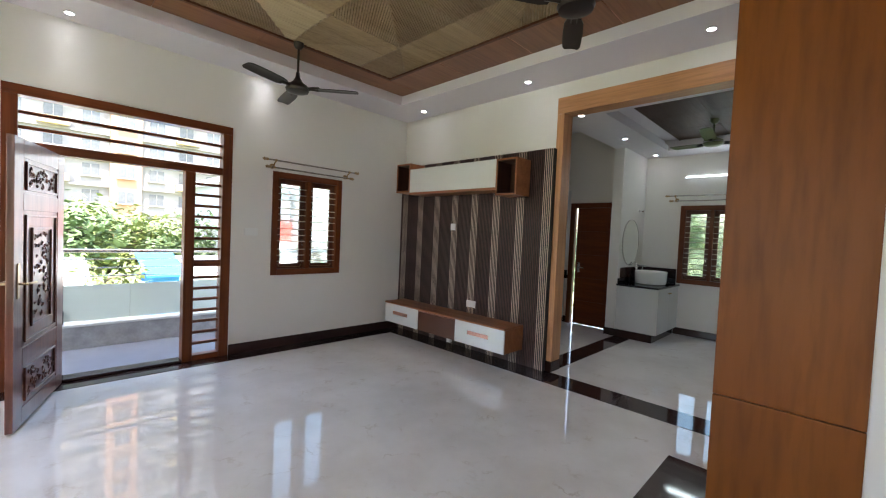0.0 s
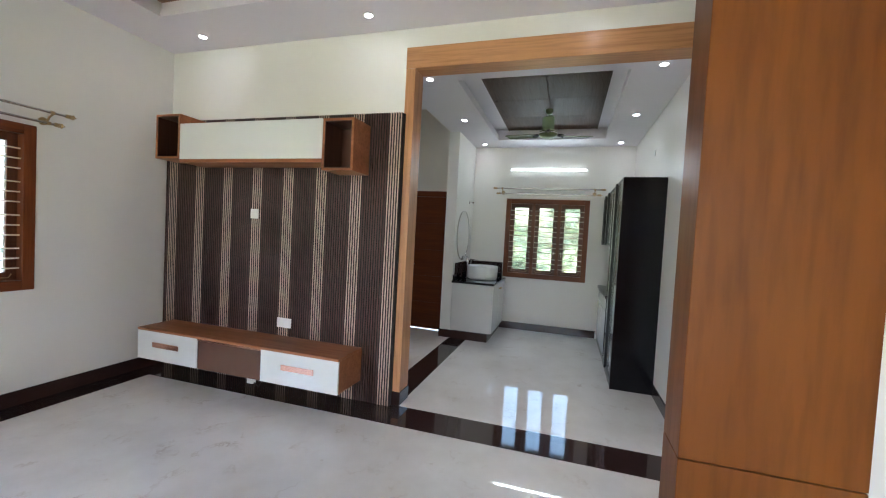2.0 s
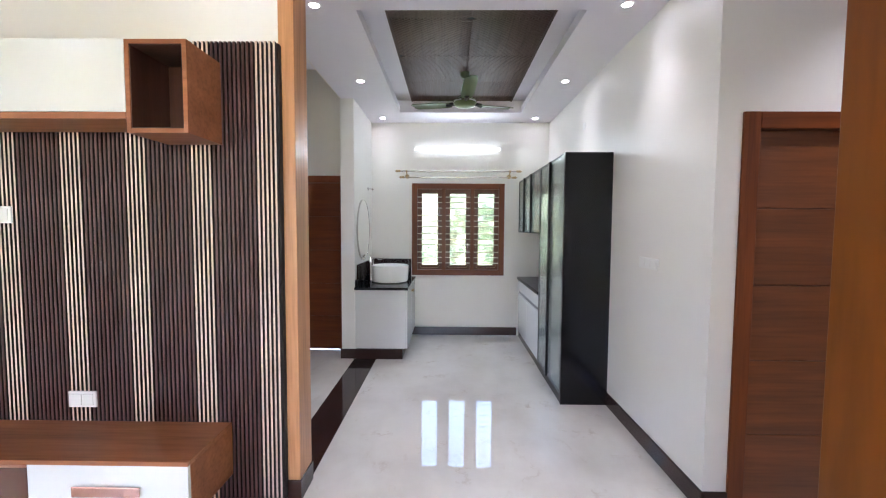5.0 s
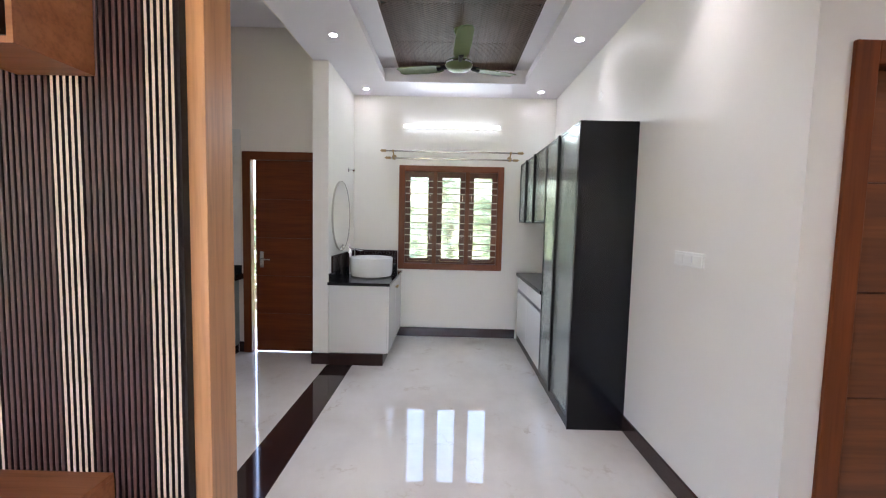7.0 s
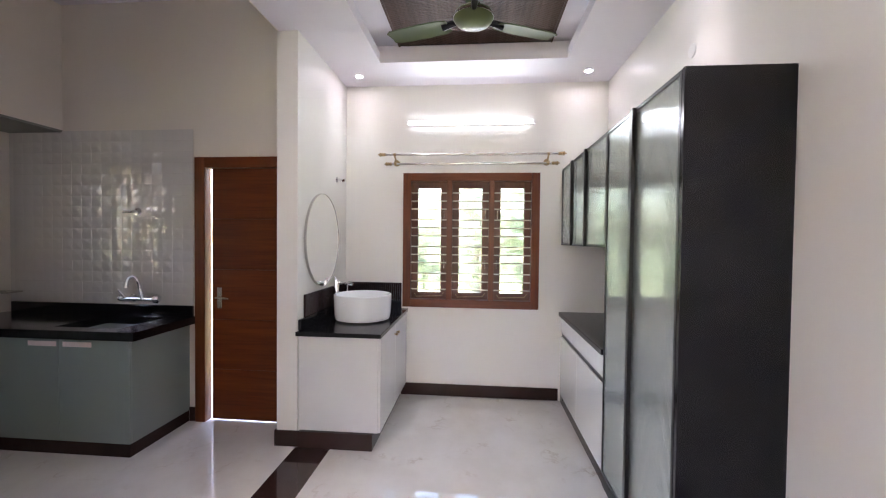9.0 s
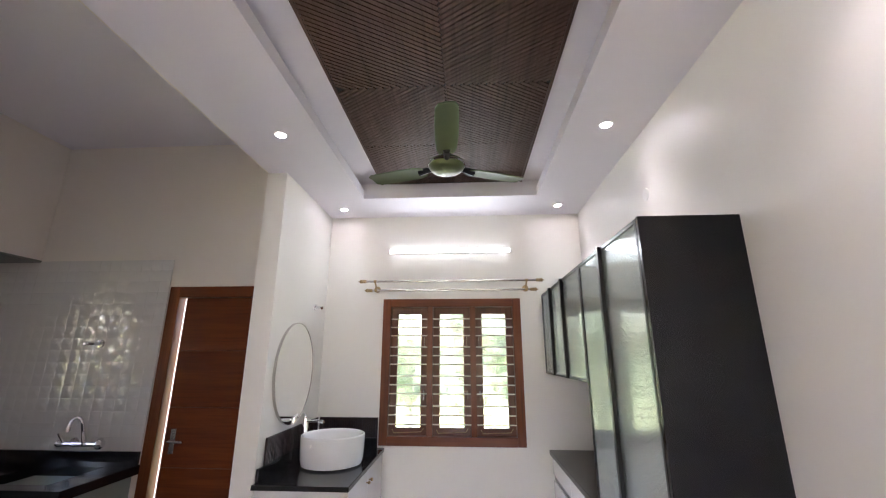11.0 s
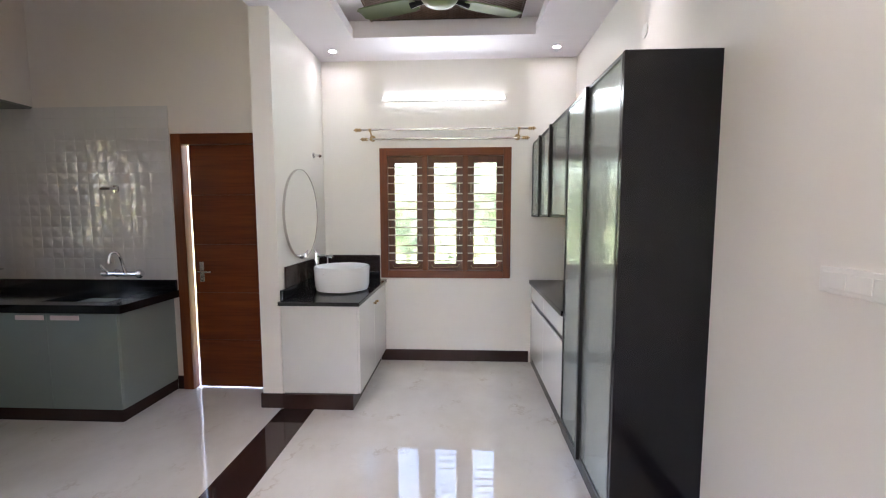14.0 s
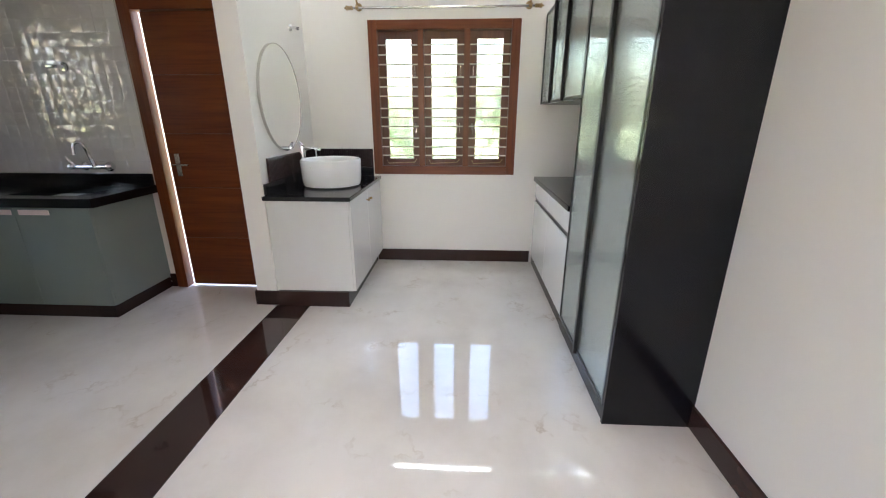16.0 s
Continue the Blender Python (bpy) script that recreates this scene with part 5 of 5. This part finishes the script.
def tree(x, y, h, r, leaves, seed, mat, low=0.35):
    rg = random.Random(seed)
    t = thing("tree", "leafy green tree standing outside", "tree", at=(x, y, GZ))
    tr = bmesh.new()
    lean = rg.uniform(-0.3, 0.3)
    add_tube(tr, [(x, y, GZ), (x + lean * 0.3, y, GZ + h * 0.3), (x + lean, y + 0.2, GZ + h * 0.75)], [0.035 * h, 0.025 * h, 0.008 * h], 8)
    tips = []
    for k in range(9):
        a = k * 2.4 + rg.uniform(-0.3, 0.3)
        z0 = GZ + h * rg.uniform(low, 0.7)
        e = Vector((x + math.cos(a) * r * rg.uniform(0.4, 0.85), y + math.sin(a) * r * rg.uniform(0.4, 0.85), z0 + h * rg.uniform(0.08, 0.28)))
        tips.append(e)
        add_tube(tr, [(x + lean * 0.5, y, z0), tuple((Vector((x, y, z0 + 0.15 * h)) + e) / 2), tuple(e)], [0.014 * h, 0.009 * h, 0.003 * h], 6)
    part("trunk", tr, BARK, t)
    verts, faces = [], []
    size = 0.04 * r + 0.07
    centres = tips + [Vector((x + rg.gauss(0, r * 0.3), y + rg.gauss(0, r * 0.3), GZ + h * rg.uniform(low + 0.15, 0.95))) for _ in range(9)]
    for k in range(leaves):
        c = rg.choice(centres)
        s = r * 0.24
        p = c + Vector((rg.gauss(0, s), rg.gauss(0, s), rg.gauss(0, s * 0.8)))
        u = Vector((rg.uniform(-1, 1), rg.uniform(-1, 1), rg.uniform(-0.6, 0.6))).normalized()
        v = u.cross(Vector((rg.uniform(-1, 1), rg.uniform(-1, 1), 1))).normalized()
        l = size * rg.uniform(0.7, 1.5)
        n = len(verts)
        verts += [p - u * l, p + v * l * 0.45, p + u * l, p - v * l * 0.45]
        faces.append((n, n + 1, n + 2, n + 3))
    me = bpy.data.meshes.new("crown")
    me.from_pydata(verts, [], faces)
    me.materials.append(mat)
    cr = new("crown", me)
    cr.parent = t
    cr.location = -t.location


rng = random.Random(21)
# greenery behind the dining window
for k in range(9):
    tree(20 + rng.uniform(0, 9), -7.5 + k * 2.4 + rng.uniform(-0.7, 0.7), rng.uniform(6.0, 8.5), rng.uniform(2.0, 2.7), 2000, 100 + k, LEAF_HAZY if k % 3 else LEAF, 0.25)
# greenery below the balcony
for k in range(15):
    tree(-14 + k * 2.5 + rng.uniform(-0.8, 0.8), 31 + rng.uniform(-4, 7), rng.uniform(4.6, 6.0), rng.uniform(2.2, 3.1), 3200, 200 + k, LEAF_YOUNG if k % 3 else LEAF, 0.2)
tree(7.6, 26.0, 5.6, 1.7, 1500, 302, LEAF, 0.2)
tree(9.3, 17.0, 5.6, 1.3, 120, 303, LEAF, 0.3)
tree(1.6, 16.0, 3.7, 1.2, 700, 304, LEAF_YOUNG, 0.3)

# block of flats beyond the trees
flats = thing("apartment_building", "tall white apartment block with orange and yellow bands", "building", at=(6, 70, GZ))
FX0, FX1, FY0 = -22.0, 22.0, 62.0
ST, NS = 3.0, 13
part("wall", box(FX0, FX1, FY0, FY0 + 14, GZ, GZ + ST * NS + 1.2), FACADE, flats)
for s in range(NS):
    part("floor_band", box(FX0 - 0.1, FX1 + 0.1, FY0 - 0.35, FY0 - 0.001, GZ + s * ST + 2.75, GZ + s * ST + 3.0), FACADE, flats)
bays = 14
bw = (FX1 - FX0) / bays
wme = mesh_from(add_box(bmesh.new(), -0.75, 0.75, -0.06, 0.05, 0, 1.35), "pane")
wme.materials.append(DARK_PANE)
fme = mesh_from(add_box(add_box(bmesh.new(), -0.04, 0.04, -0.12, -0.061, 0, 1.35), -0.95, 0.95, -0.3, -0.01, -0.16, -0.02), "window_sill")
fme.materials.append(FACADE)
for b in range(bays):
    xc = FX0 + bw * (b + 0.5)
    if b % 4 == 1:
        part("bay_column", box(xc - 1.5, xc + 1.5, FY0 - 0.9, FY0 - 0.36, GZ, GZ + ST * NS), ACCENT if b % 8 == 1 else ACCENT2, flats, "coloured facade bay")
    for s in range(NS):
        yy = FY0 - 0.95 if b % 4 == 1 else FY0
        wdw = new("window", wme)
        wdw.parent = flats
        wdw.location = Vector((xc, yy, GZ + s * ST + 1.0)) - flats.location
        sill = new("sill", fme)
        sill.parent = wdw
        if b % 4 == 3:
            part("balcony", box(xc - 1.3, xc + 1.3, FY0 - 1.3, FY0 - 0.36, GZ + s * ST + 0.05, GZ + s * ST + 0.85), ACCENT2 if s % 2 else FACADE, flats)
part("roof", box(FX0 - 0.3, FX1 + 0.3, FY0 - 0.5, FY0 + 14.3, GZ + ST * NS + 1.201, GZ + ST * NS + 1.5), FACADE, flats)

# sheds and sheets below the balcony
for k, (x, y, w, d, h, m, lab) in enumerate(((-1.0, 19, 5.0, 3.0, 3.1, WHITE_WALL, "white sheet-roofed shed below the balcony"), (3.6, 18, 0.8, 2.0, 3.4, BLUE_SHEET, "blue tarpaulin shelter below the balcony"), (-0.6, 23, 1.6, 2.0, 3.6, BLUE_SHEET, "blue tarpaulin shelter below the balcony"), (7.5, 21, 4.5, 3.0, 3.0, WHITE_WALL, "white sheet-roofed shed below the balcony"))):
    sh = thing("shed", lab, "shed", at=(x, y, GZ))
    part("wall", box(x - w / 2, x + w / 2, y - d / 2, y + d / 2, GZ, GZ + h - 0.3, 0.02), m, sh)
    rf = bmesh.new()
    v = [rf.verts.new(p) for p in ((x - w / 2 - 0.2, y - d / 2 - 0.3, GZ + h - 0.3), (x + w / 2 + 0.2, y - d / 2 - 0.3, GZ + h - 0.3), (x + w / 2 + 0.2, y + d / 2 + 0.3, GZ + h + 0.35), (x - w / 2 - 0.2, y + d / 2 + 0.3, GZ + h + 0.35))]
    f = rf.faces.new(v)
    ex = bmesh.ops.extrude_face_region(rf, geom=[f])
    bmesh.ops.translate(rf, verts=[e for e in ex["geom"] if isinstance(e, bmesh.types.BMVert)], vec=(0, 0, 0.06))
    part("roof", rf, m, sh)

# neighbouring houses seen through the hall window
house = thing("house", "grey rendered neighbour house with a red compound wall", "house", at=(8, 24, GZ))
part("wall", box(7.4, 10.2, 22, 30, GZ, GZ + 7.2), GREY_WALL, house)
part("roof", box(7.1, 10.5, 21.7, 30.3, GZ + 7.201, GZ + 7.5), WHITE_WALL, house)
part("window", box(9.0, 9.9, 21.95, 22.02, GZ + 4.2, GZ + 5.6), DARK_PANE, house)
part("red_band", box(7.35, 10.25, 21.8, 21.999, GZ + 4.2, GZ + 5.3), RED_WALL, house, "red painted band")
part("white_band", box(7.35, 10.25, 21.85, 21.999, GZ, GZ + 4.199), WHITE_WALL, house, "white painted lower wall")
white_house = thing("house", "plain white neighbour house", "house", at=(18, 20, GZ))
part("wall", box(10.6, 20, 20, 29, GZ, GZ + 8.5), WHITE_WALL, white_house)
part("roof", box(10.55, 20.3, 19.7, 29.3, GZ + 8.501, GZ + 8.8), GREY_WALL, white_house)
part("window", box(14.5, 16.0, 19.95, 20.02, GZ + 4.2, GZ + 5.6), DARK_PANE, white_house)
